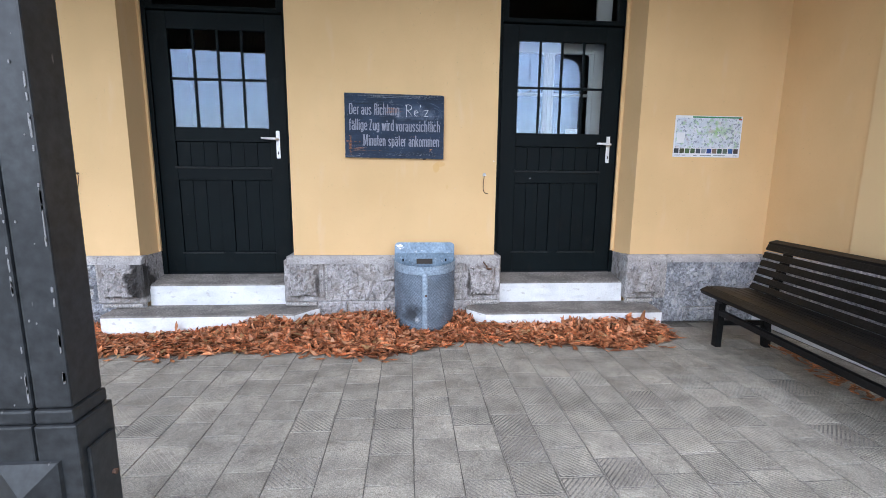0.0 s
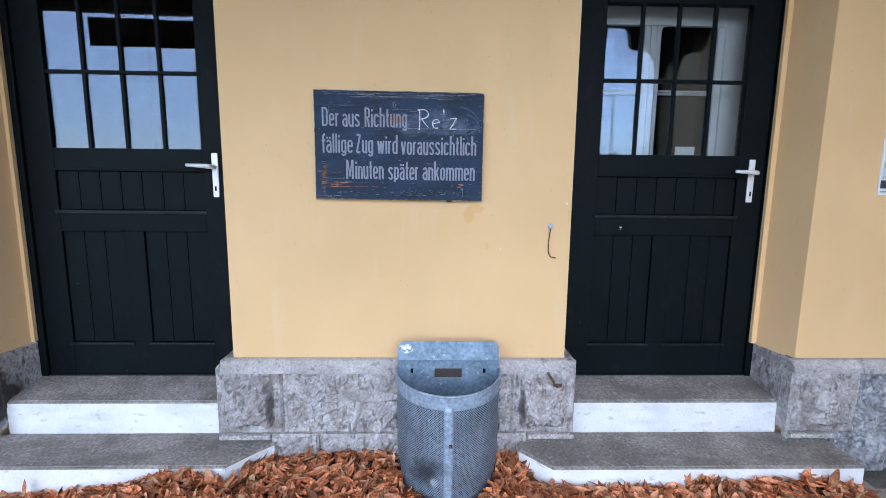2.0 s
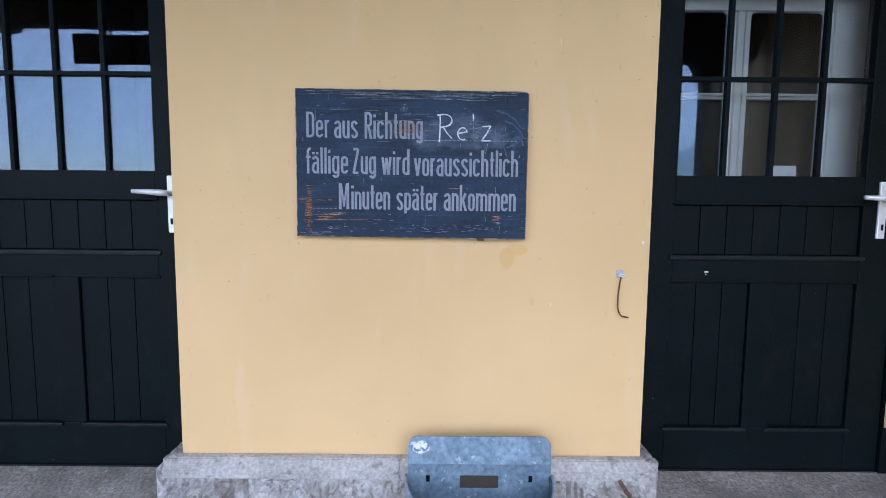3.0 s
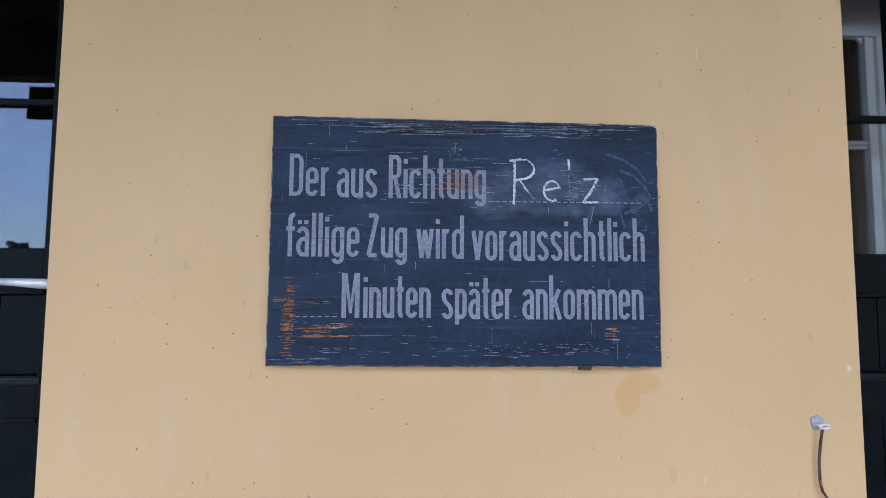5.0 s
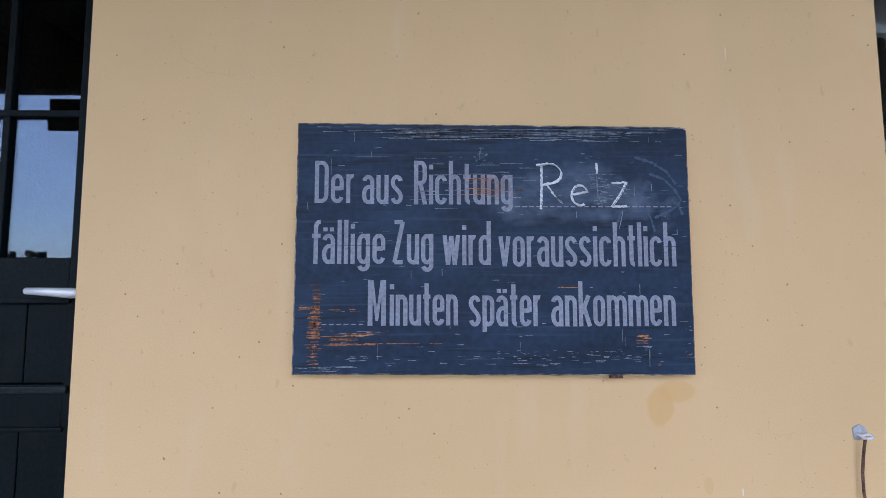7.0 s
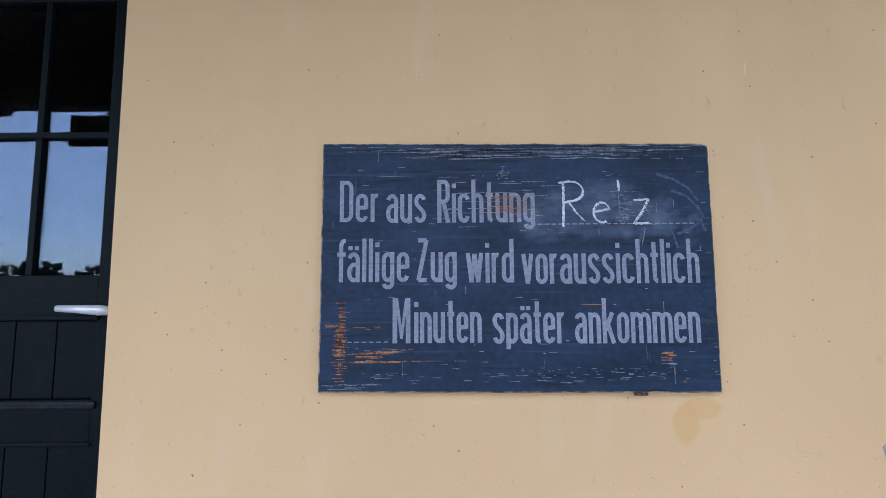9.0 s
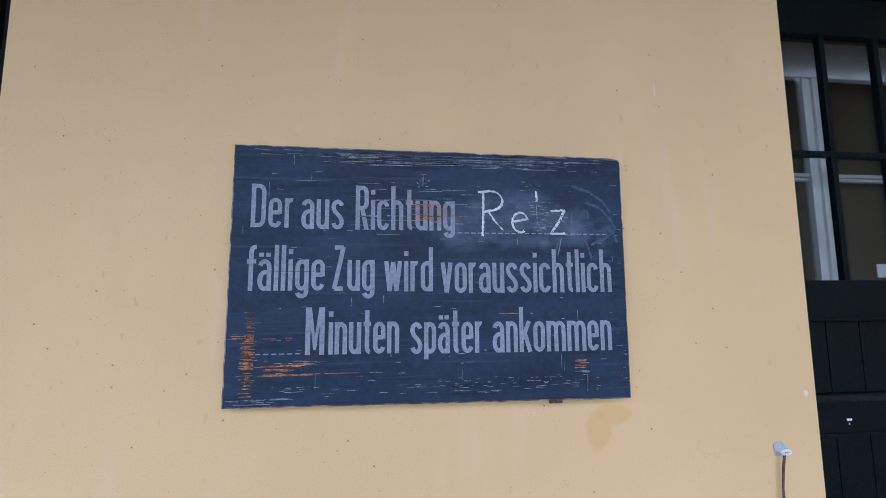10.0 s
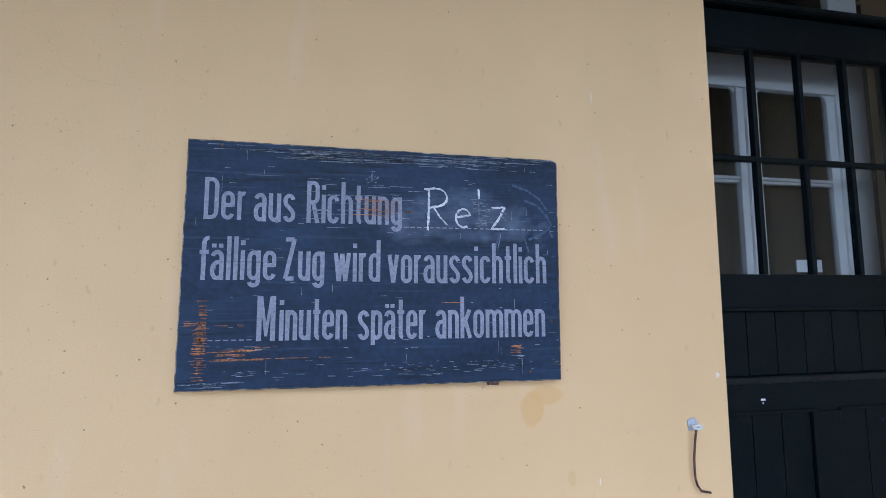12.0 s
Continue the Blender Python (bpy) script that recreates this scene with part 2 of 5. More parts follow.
ALU = mat("aluminium", (0.80, 0.80, 0.81), 0.42, 0.06, 20, 150, 0.05, metal=0.3)
GALV = mat("galvanised_steel", (0.165, 0.235, 0.305), 0.5, 0.14, 14, 60, 0.08, metal=0.35, tint=(0.215, 0.285, 0.36))
over(GALV, (0.55, 0.58, 0.61), noise_mask(40, 0.64, 0.67, 0.6))
over(GALV, (0.15, 0.17, 0.19), noise_mask(9, 0.58, 0.75, 0.4))
over(GALV, (0.72, 0.73, 0.73), both(spot_mask((0.088, -0.11, 0.652), (0.035, 0.2, 0.022), 0.5, 1.0, 40, 0.3), noise_mask(60, 0.42, 0.5)))
BAND = mat("galvanised_band", (0.29, 0.36, 0.435), 0.5, 0.15, 18, 70, 0.1, metal=0.3)
RUST = mat("rusty_iron", (0.10, 0.055, 0.035), 0.85, 0.4, 30, 200, 0.5)
SIGN = mat("blue_black_board_paint", (0.0078, 0.0180, 0.040), 0.6, 0.16, 7, 90, 0.15, spec=0.3, tint=(0.0115, 0.0248, 0.053), dist=0.002)
over(SIGN, (0.024, 0.051, 0.100), noise_mask(9, 0.46, 0.75, 0.6, (0.5, 1, 1.6)))
over(SIGN, (0.050, 0.082, 0.130), noise_mask(75, 0.58, 0.70, 0.35, (0.05, 1, 2.2), 9.0))
over(SIGN, (0.004, 0.006, 0.010), noise_mask(48, 0.62, 0.68, 0.7, (0.15, 1, 2.6), 9.0))
over(SIGN, (0.20, 0.25, 0.34), both(spot_mask((0.205, -0.03, 1.645), (0.15, 0.2, 0.065), 0.7, 1.0, 9, 0.35), noise_mask(26, 0.32, 0.66, 0.42, (0.8, 1, 1.5), 9.0)))
over(SIGN, (0.22, 0.27, 0.36), both(spot_mask((0.360, -0.03, 1.655), (0.06, 0.2, 0.080), 0.9, 0.9, 14, 0.5), noise_mask(20, 0.50, 0.60, 0.22, (1.0, 1, 1.2), 9.0)))
over(SIGN, (0.33, 0.35, 0.38), noise_mask(38, 0.69, 0.73, 0.7, (0.08, 1, 3.0)))
SIGN_EDGE = mat("bare_board_edge", (0.30, 0.24, 0.19), 0.8, 0.4, 20, 90, 0.3)
over(SIGN_EDGE, (0.03, 0.035, 0.045), noise_mask(30, 0.50, 0.60, 0.85, (1, 1, 1)))
LETTER = mat("grey_white_lettering", (0.265, 0.270, 0.325), 0.7, 0.12, 20, 160, 0.1)
over(LETTER, (0.05, 0.055, 0.07), noise_mask(30, 0.66, 0.70, 0.8, (0.12, 1, 3.4)))
over(LETTER, (0.24, 0.12, 0.08), spot_mask((0.045, -0.03, 1.665), (0.04, 0.2, 0.02), 0.5, 0.5, 30))
CHALK = mat("white_chalk", (0.72, 0.73, 0.75), 0.95, 0.15, 60, 400, 0.4)
BARE = mat("bare_orange_wood", (0.40, 0.165, 0.06), 0.85, 0.4, 40, 200, 0.3)
PALE_SCRATCH = mat("pale_scratch", (0.21, 0.23, 0.26), 0.85, 0.3, 40, 200, 0.2)
PAPER = mat("white_label", (0.80, 0.81, 0.83), 0.6, 0.05, 20, 90, 0.02)
MAP = mat("printed_map", (0.60, 0.66, 0.76), 0.4, 0.08, 20, 120, 0.02, tint=(0.70, 0.73, 0.78))
over(MAP, (0.30, 0.52, 0.20), both(noise_mask(24, 0.44, 0.56, 0.9, (1, 1, 1), 9.0), spot_mask((2.63, 0.0, 1.57), (0.13, 0.3, 0.09), 0.6, 1.0, 8, 0.8)))
over(MAP, (0.34, 0.54, 0.30), noise_mask(26, 0.54, 0.62, 0.7, (1, 1, 1), 9.0))
over(MAP, (0.55, 0.45, 0.45), noise_mask(17, 0.60, 0.66, 0.5))
over(MAP, (0.22, 0.26, 0.32), noise_mask(60, 0.57, 0.61, 0.8))
LEAF = mat("dry_brown_leaf", (0.41, 0.13, 0.048), 0.5, 0.3, 25, 120, 0.3, tint=(0.52, 0.205, 0.09), per="island", per_amount=0.62, spec=0.4)


def island_mask(lo, hi, amount):
    def build(n, l):
        g, r = n.new("ShaderNodeNewGeometry"), n.new("ShaderNodeMapRange")
        w, f = n.new("ShaderNodeMath"), n.new("ShaderNodeMath")
        w.operation, w.inputs[1].default_value = "MULTIPLY", 37.0
        f.operation = "FRACT"
        l.new(g.outputs["Random Per Island"], w.inputs[0])
        l.new(w.outputs[0], f.inputs[0])
        r.inputs["From Min"].default_value, r.inputs["From Max"].default_value, r.inputs["To Max"].default_value = lo, hi, amount
        l.new(f.outputs[0], r.inputs["Value"])
        return r.outputs[0]
    return build


over(LEAF, (0.62, 0.34, 0.19), island_mask(0.66, 0.97, 0.85))
over(LEAF, (0.13, 0.045, 0.02), island_mask(0.25, 0.02, 0.6))
over(LEAF, (0.27, 0.20, 0.08), island_mask(0.955, 0.96, 0.6))
LEAF_ONE = mat("dry_leaf_single", (0.30, 0.10, 0.04), 0.62, 0.35, 25, 120, 0.3, tint=(0.42, 0.17, 0.06), per="object", per_amount=0.4)
MOULD = mat("rotting_leaf_base", (0.14, 0.05, 0.022), 0.9, 0.5, 25, 90, 0.8)
CAN_BLUE = mat("dark_blue_plastic", (0.018, 0.045, 0.075), 0.42, 0.15, 8, 60, 0.08)
BOX_GREY = mat("grey_sheet_metal", (0.25, 0.27, 0.29), 0.5, 0.15, 8, 60, 0.08, metal=0.3)
TREE = mat("far_foliage", (0.035, 0.05, 0.02), 0.9, 0.4, 0.3, 3, 0.3, per="island", per_amount=0.5)


def flat(name, colour, rough=0.6):
    return mat(name, colour, rough, 0.12, 60, 300, 0.02)


def glass_material():
    """Window glass: clear, with the doubled reflection of two leaves of glazing."""
    m = bpy.data.materials.new("window_glass")
    m.use_nodes = True
    n, l = m.node_tree.nodes, m.node_tree.links
    n.remove(n["Principled BSDF"])
    tr, gl, mx = n.new("ShaderNodeBsdfTransparent"), n.new("ShaderNodeBsdfGlossy"), n.new("ShaderNodeMixShader")
    lw, pw, ma = n.new("ShaderNodeLayerWeight"), n.new("ShaderNodeMath"), n.new("ShaderNodeMath")
    lw.inputs["Blend"].default_value = 0.5
    pw.operation, pw.inputs[1].default_value = "POWER", 5.0
    ma.operation, ma.inputs[1].default_value, ma.inputs[2].default_value = "MULTIPLY_ADD", 0.9, 0.054
    l.new(lw.outputs["Facing"], pw.inputs[0])
    l.new(pw.outputs[0], ma.inputs[0])
    tr.inputs["Color"].default_value = (0.86, 0.88, 0.88, 1)
    gl.inputs["Roughness"].default_value = 0.0
    # the reflected sky's blue is put into the gloss colour
    gl.inputs["Color"].default_value = (0.64, 0.77, 1.0, 1)
    t = n.new("ShaderNodeTexNoise")
    t.inputs["Scale"].default_value, t.inputs["Detail"].default_value = 4.0, 0.0
    bp = n.new("ShaderNodeBump")
    bp.inputs["Strength"].default_value, bp.inputs["Distance"].default_value = 0.012, 0.01
    g = n.new("ShaderNodeNewGeometry")
    l.new(g.outputs["Position"], t.inputs["Vector"])
    l.new(t.outputs["Fac"], bp.inputs["Height"])
    l.new(bp.outputs[0], gl.inputs["Normal"])
    l.new(ma.outputs[0], mx.inputs[0])
    l.new(tr.outputs[0], mx.inputs[1])
    l.new(gl.outputs[0], mx.inputs[2])
    l.new(mx.outputs[0], n["Material Output"].inputs[0])
    return m


GLASS = glass_material()


def mesh_material():
    """Galvanised sheet with rows of small punched holes, laid out in metres on the UV map."""
    m = mat("perforated_steel", (0.195, 0.245, 0.305), 0.5, 0.10, 9, 60, 0.05, metal=0.35, tint=(0.245, 0.30, 0.37))
    over(m, (0.13, 0.14, 0.155), noise_mask(5, 0.52, 0.75, 0.45))
    over(m, (0.035, 0.037, 0.04), spot_mask((0.17, -0.30, 0.17), (0.07, 0.12, 0.075), 0.5, 0.8, 18, 0.6))
    over(m, (0.60, 0.64, 0.68), spot_mask((0.215, -0.32, 0.125), (0.02, 0.1, 0.025), 0.5, 0.7, 30, 0.5))

    def holes(n, l):
        uv = n.new("ShaderNodeUVMap")
        mp = n.new("ShaderNodeMapping")
        mp.inputs["Rotation"].default_value = (0, 0, radians(45))
        mp.inputs["Scale"].default_value = (125, 125, 1)
        l.new(uv.outputs[0], mp.inputs["Vector"])
        v = n.new("ShaderNodeTexVoronoi")
        v.inputs["Scale"].default_value, v.inputs["Randomness"].default_value = 1.0, 0.0
        v.voronoi_dimensions = "2D"
        l.new(mp.outputs[0], v.inputs["Vector"])
        r = n.new("ShaderNodeMapRange")
        r.inputs["From Min"].default_value, r.inputs["From Max"].default_value = 0.36, 0.30
        r.inputs["To Max"].default_value = 0.85
        l.new(v.outputs["Distance"], r.inputs["Value"])
        return r.outputs[0]
    over(m, (0.015, 0.016, 0.018), holes)
    return m


PERF = mesh_material()


# ---- mesh helpers ----
def thing(name, label="", category="", group="", kind="", at=(0, 0, 0)):
    ob = new(name)
    ob.location = at
    ob.empty_display_size = 0.1
    return tagged(ob, label, category, group, kind)


def obj(name, bm, material, smooth=False):
    me = bpy.data.meshes.new(name)
    bmesh.ops.recalc_face_normals(bm, faces=bm.faces)
    bm.to_mesh(me)
    bm.free()
    me.materials.append(material)
    if smooth:
        for p in me.polygons:
            p.use_smooth = True
    return new(name, me)


def part(name, bm, material, parent, label="", smooth=False):
    """One mesh under a thing or a part, built in the world's coordinates."""
    ob = obj(name, bm, material, smooth)
    root, place = parent, Vector((0, 0, 0))
    while root:
        place += root.location
        root = root.parent
    ob.parent = parent
    ob.location = -place
    return tagged(ob, label)


def box(bm, x0, x1, y0, y1, z0, z1, bevel=0.0):
    r = bmesh.ops.create_cube(bm, size=1.0)
    vs = r["verts"]
    for v in vs:
        v.co = Vector((x0 if v.co.x < 0 else x1, y0 if v.co.y < 0 else y1, z0 if v.co.z < 0 else z1))
    if bevel:
        es = list({e for v in vs for e in v.link_edges})
        bmesh.ops.bevel(bm, geom=es, offset=bevel, segments=2, affect="EDGES", profile=0.6)
    return bm


def boxes(*rows, bevel=0.0):
    bm = bmesh.new()
    for r in rows:
        box(bm, *r, bevel=bevel)
    return bm


def prism(bm, outline, lo, hi, axis="z"):
    """Extrudes a closed outline of 2D points along an axis."""
    def at(p, h):
        return {"z": (p[0], p[1], h), "y": (p[0], h, p[1]), "x": (h, p[0], p[1])}[axis]
    a = [bm.verts.new(at(p, lo)) for p in outline]
    b = [bm.verts.new(at(p, hi)) for p in outline]
    bm.faces.new(a)
    bm.faces.new(b[::-1])
    for i in range(len(a)):
        j = (i + 1) % len(a)
        bm.faces.new((a[i], a[j], b[j], b[i]))
    return bm


def tube(bm, points, radius, sides=8):
    """A round bar along points; radius may be one number or one per point."""
    pts = [Vector(p) for p in points]
    radii = radius if isinstance(radius, (list, tuple)) else [radius] * len(pts)
    rings = []
    for i, p in enumerate(pts):
        d = (pts[min(i + 1, len(pts) - 1)] - pts[max(i - 1, 0)]).normalized()
        u = d.orthogonal().normalized() if i == 0 else (u - d * u.dot(d)).normalized()
        w = d.cross(u)
        rings.append([bm.verts.new(p + (u * math.cos(a) + w * math.sin(a)) * radii[i]) for a in [2 * math.pi * k / sides for k in range(sides)]])
    for a, b in zip(rings, rings[1:]):
        for k in range(sides):
            bm.faces.new((a[k], a[(k + 1) % sides], b[(k + 1) % sides], b[k]))
    bm.faces.new(rings[0][::-1])
    bm.faces.new(rings[-1])
    return bm


def smoothstep(a, b, x):
    t = max(0.0, min(1.0, (x - a) / (b - a)))
    return t * t * (3 - 2 * t)


# ---- the building ----
XL0, XL1, XR0, XR1 = -1.877, -0.737, 0.837, 1.970   # door openings
CORNER, DOOR_Y = 3.13, 0.24
FLOOR_TOP, HEAD = 3.6, 3.02
WALL_END = -3.3

wall = obj("wall_north", boxes(
    (-9.0, XL0, 0.0, 0.45, -0.2, FLOOR_TOP), (XL1, XR0, 0.0, 0.45, -0.2, FLOOR_TOP), (XR1, CORNER + 0.4, 0.0, 0.45, -0.2, FLOOR_TOP),
    (XL0, XL1, 0.0, 0.45, HEAD, FLOOR_TOP), (XR0, XR1, 0.0, 0.45, HEAD, FLOOR_TOP)), PLASTER)
for n_, (a, d) in enumerate(((XL0, 0.026), (XR1, -0.044))):
    lip = obj("door_lining_%d" % (n_ + 1), prism(bmesh.new(), [(a, 0.0005), (a + d, 0.226), (a, 0.226)], 0.56, HEAD), PLASTER)
    tagged(lip, "splayed plaster lining of the door reveal", "trim", kind="structure")
for n_, (a, b) in enumerate(((XL0 + 0.020, XL0 + 0.042), (XR1 - 0.066, XR1 - 0.040))):
    strip = obj("plaster_stop_%d" % (n_ + 1), boxes((a, b, 0.206, 0.2275, 0.566, HEAD - 0.002), bevel=0.002), PLASTER)
    tagged(strip, "narrow plaster edge against the door frame", "trim", kind="structure")
tagged(wall, "ochre yellow plastered station wall with two door openings", "wall", kind="structure")
east = obj("wall_east", boxes((CORNER, CORNER + 0.4, WALL_END, 0.0, -0.2, FLOOR_TOP)), PLASTER)
tagged(east, "ochre yellow plastered side wall behind the bench", "wall", kind="structure")
# thin overlay in a slightly paler ochre on the outer part of the side wall
pale = obj("wall_east_pale", boxes((CORNER - 0.012, CORNER, WALL_END, -0.745, 0.6, FLOOR_TOP)), PLASTER_PALE)
tagged(pale, "paler stretch of the yellow side wall", "wall", kind="structure")
bm = bmesh.new()
y = 0.0
while y > -2.6:
    box(bm, -9.0, CORNER + 0.4, y - 0.118, y, FLOOR_TOP + 0.004 * (round(y * 100) % 3), FLOOR_TOP + 0.03)
    y -= 0.12
ceiling = tagged(obj("ceiling", bm, DARK_WOOD), "dark wooden boarded canopy ceiling", "ceiling", kind="structure")
roof = tagged(obj("canopy_roof", boxes((-9.2, CORNER + 0.5, -2.75, 0.5, FLOOR_TOP + 0.035, FLOOR_TOP + 0.12)), DARK_WOOD), "dark canopy roof over the platform", "roof", kind="structure")

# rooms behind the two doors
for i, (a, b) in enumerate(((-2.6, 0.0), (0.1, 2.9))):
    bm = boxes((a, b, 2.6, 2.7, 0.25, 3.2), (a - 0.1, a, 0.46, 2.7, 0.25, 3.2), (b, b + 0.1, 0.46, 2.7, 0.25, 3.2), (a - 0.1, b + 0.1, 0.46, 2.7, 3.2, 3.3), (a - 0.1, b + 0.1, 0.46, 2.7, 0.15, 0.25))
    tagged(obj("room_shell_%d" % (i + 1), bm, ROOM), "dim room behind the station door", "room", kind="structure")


# ---- plinth of dressed stone ----
def stone(parent, x0, x1, z0, z1, yf, material=STONE, boss=0.0, rough=0.006, depth=0.09, bev=0.012, seed=0, along="x", chamfer=0.0, cut=0, veins=()):
    """One block with a hacked front; boss: how far its middle stands out within a flat margin."""
    nx, nz = max(6, int((x1 - x0) / 0.010)), max(5, int((z1 - z0) / 0.010))
    bm = bmesh.new()
    rows = []
    for j in range(nz + 1):
        row = []
        for i in range(nx + 1):
            u, v = i / nx, j / nz
            x, z = x0 + (x1 - x0) * u, z0 + (z1 - z0) * v
            edge = min(u * (x1 - x0), (1 - u) * (x1 - x0), v * (z1 - z0), (1 - v) * (z1 - z0))
            p = Vector((x * 11 + seed * 7.3, z * 11, seed))
            out = 1.8 * rough * (noise.noise(p) + 0.7 * noise.noise(p * 2.7) + 0.5 * noise.noise(p * 6.1) - 1.6 * max(0.0, 0.22 - abs(noise.noise(p * 1.15 + Vector((4, 9, 1)))) * 2.2))
            out -= 3.0 * rough * max(0.0, noise.noise(p * 3.3 + Vector((2, 5, 8))) - 0.25)
            out *= smoothstep(0.0, 0.02, edge)
            if chamfer:
                out *= 1 - 0.85 * smoothstep(0.085, 0.070, (1 - v) * (z1 - z0) + 0.008 * noise.noise(p * 1.7))
            for (ax, az), (bx, bz) in veins:
                s = max(0.0, min(1.0, ((x - ax) * (bx - ax) + (z - az) * (bz - az)) / ((bx - ax) ** 2 + (bz - az) ** 2)))
                near = math.dist((x, z), (ax + s * (bx - ax), az + s * (bz - az)))
                k = math.exp(-(near / 0.012) ** 2)
                out = out * (1 - k) + k * 0.020
            if boss:
                inside = smoothstep(0.042, 0.060, min(edge, (1 - v) * (z1 - z0) - 0.035) + 0.010 * noise.noise(p * 2))
                out += inside * (boss + 0.030 * noise.noise(p * 0.9) + 0.022 * (abs(noise.noise(p * 1.9)) - 0.25) + 0.016 * noise.noise(p * 3.6) + 0.010 * noise.noise(p * 8.0))
            out -= bev * (1 - smoothstep(0.0, bev, edge)) ** 2
            if chamfer:
                out -= chamfer * smoothstep(0.045, 0.0, (1 - v) * (z1 - z0))
            over_cut = max(0.0, z - (z1 - 0.035))
            if cut < 0:
                x = max(x, x0 + over_cut * 1.1)
            elif cut > 0:
                x = min(x, x1 - over_cut * 1.1)
            row.append(bm.verts.new((x, yf - out, z) if along == "x" else (yf - out, x, z)))
        rows.append(row)
    for a, b in zip(rows, rows[1:]):
        for i in range(nx):
            bm.faces.new((a[i], a[i + 1], b[i + 1], b[i]))
    rim = rows[0] + [r[-1] for r in rows[1:-1]] + rows[-1][::-1] + [r[0] for r in rows[1:-1]][::-1]
    back = [bm.verts.new((v.co.x, yf + depth, v.co.z) if along == "x" else (yf + depth, v.co.y, v.co.z)) for v in rim]
    for i in range(len(rim)):
        j = (i + 1) % len(rim)
        bm.faces.new((rim[j], rim[i], back[i], back[j]))
    bm.faces.new(back)
    return part("stone", bm, material, parent, smooth=False)


PF = -0.048
plinth = thing("plinth", "rough grey stone plinth with bossed corner blocks", "plinth", kind="structure")
part("mortar_bed", boxes((-9.0, XL0 + 0.02, -0.03, -0.001, -0.1, 0.563), (XL1 - 0.05, XR0 + 0.05, -0.03, -0.001, -0.1, 0.563), (XR1 - 0.02, CORNER, -0.03, -0.001, -0.1, 0.563)), MORTAR, plinth)
G = 0.004
ZC, ZT = 0.205, 0.567
sweep = [(-0.289, 0.502), (-0.262, 0.458), (-0.227, 0.425), (-0.180, 0.395), (-0.130, 0.377), (-0.05, 0.376), (0.04, 0.390)]
VEINS = list(zip(sweep, sweep[1:])) + [((-0.13, 0.37), (-0.18, 0.224)), ((0.04, 0.332), (-0.053, 0.206)), ((0.42, 0.48), (0.50, 0.30))]
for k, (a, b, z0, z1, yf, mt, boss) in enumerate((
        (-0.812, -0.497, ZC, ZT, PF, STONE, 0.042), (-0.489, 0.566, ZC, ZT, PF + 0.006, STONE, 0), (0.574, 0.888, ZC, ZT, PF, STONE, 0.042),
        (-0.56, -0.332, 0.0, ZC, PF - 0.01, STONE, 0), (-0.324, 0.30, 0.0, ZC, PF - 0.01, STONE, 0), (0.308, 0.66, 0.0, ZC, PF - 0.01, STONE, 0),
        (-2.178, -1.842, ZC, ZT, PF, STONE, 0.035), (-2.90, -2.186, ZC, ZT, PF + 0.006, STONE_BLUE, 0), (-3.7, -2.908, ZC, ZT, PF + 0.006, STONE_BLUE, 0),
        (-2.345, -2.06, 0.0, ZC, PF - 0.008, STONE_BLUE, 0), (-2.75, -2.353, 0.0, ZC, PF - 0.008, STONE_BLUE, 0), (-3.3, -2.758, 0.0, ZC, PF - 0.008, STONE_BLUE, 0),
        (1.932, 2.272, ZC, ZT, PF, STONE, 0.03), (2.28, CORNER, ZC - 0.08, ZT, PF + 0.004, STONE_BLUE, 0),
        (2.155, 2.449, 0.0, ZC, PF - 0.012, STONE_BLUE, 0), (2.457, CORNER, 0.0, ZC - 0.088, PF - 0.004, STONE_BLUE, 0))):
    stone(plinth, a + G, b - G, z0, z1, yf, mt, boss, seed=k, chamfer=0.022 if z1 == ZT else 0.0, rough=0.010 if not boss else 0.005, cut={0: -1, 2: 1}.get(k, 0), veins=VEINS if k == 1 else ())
# smooth sloping top course
for a, b in ((-0.772, 0.012), (0.014, 0.848), (-2.16, -1.845), (-2.89, -2.162), (-3.69, -2.892), (1.935, 2.27), (2.272, CORNER - 0.052)):
    bm = prism(bmesh.new(), [(PF - 0.006, ZT - 0.060), (PF - 0.006, ZT - 0.030), (PF + 0.020, ZT - 0.001), (-0.0005, ZT + 0.003), (-0.0005, ZT - 0.060)], a, b, "x")
    bmesh.ops.bevel(bm, geom=list(bm.edges), offset=0.004, segments=2, affect="EDGES")
    part("top_course", bm, COURSE, plinth, "smooth pale grey top course")
# returns of the plinth into the door reveals
for x0, x1, k in ((XL0 - 0.001, XL0 + 0.036, 31), (XR1 - 0.036, XR1 + 0.001, 32)):
    bm = boxes((x0, x1, PF + 0.06, 0.235, 0.30, ZT - 0.006), bevel=0.008)
    part("stone", bm, STONE, plinth)
for x0, x1 in ((XL1 - 0.055, XL1 + 0.001), (XR0 - 0.001, XR0 + 0.052)):
    part("stone", boxes((x0, x1, PF + 0.06, 0.235, 0.30, ZT - 0.006), bevel=0.008), STONE, plinth)
# flat slabs under the bossed blocks
for a, b in ((-0.80, -0.56), (0.66, 0.885), (-2.15, -1.86), (1.95, 2.17)):
    part("slab", boxes((a, b, -0.060, -0.031, 0.180, 0.2045), bevel=0.006), MORTAR, plinth, "thin pale mortar slab")
side = thing("plinth_east", "stone plinth along the side wall behind the bench", "plinth", kind="structure", at=(0, 0, 0))
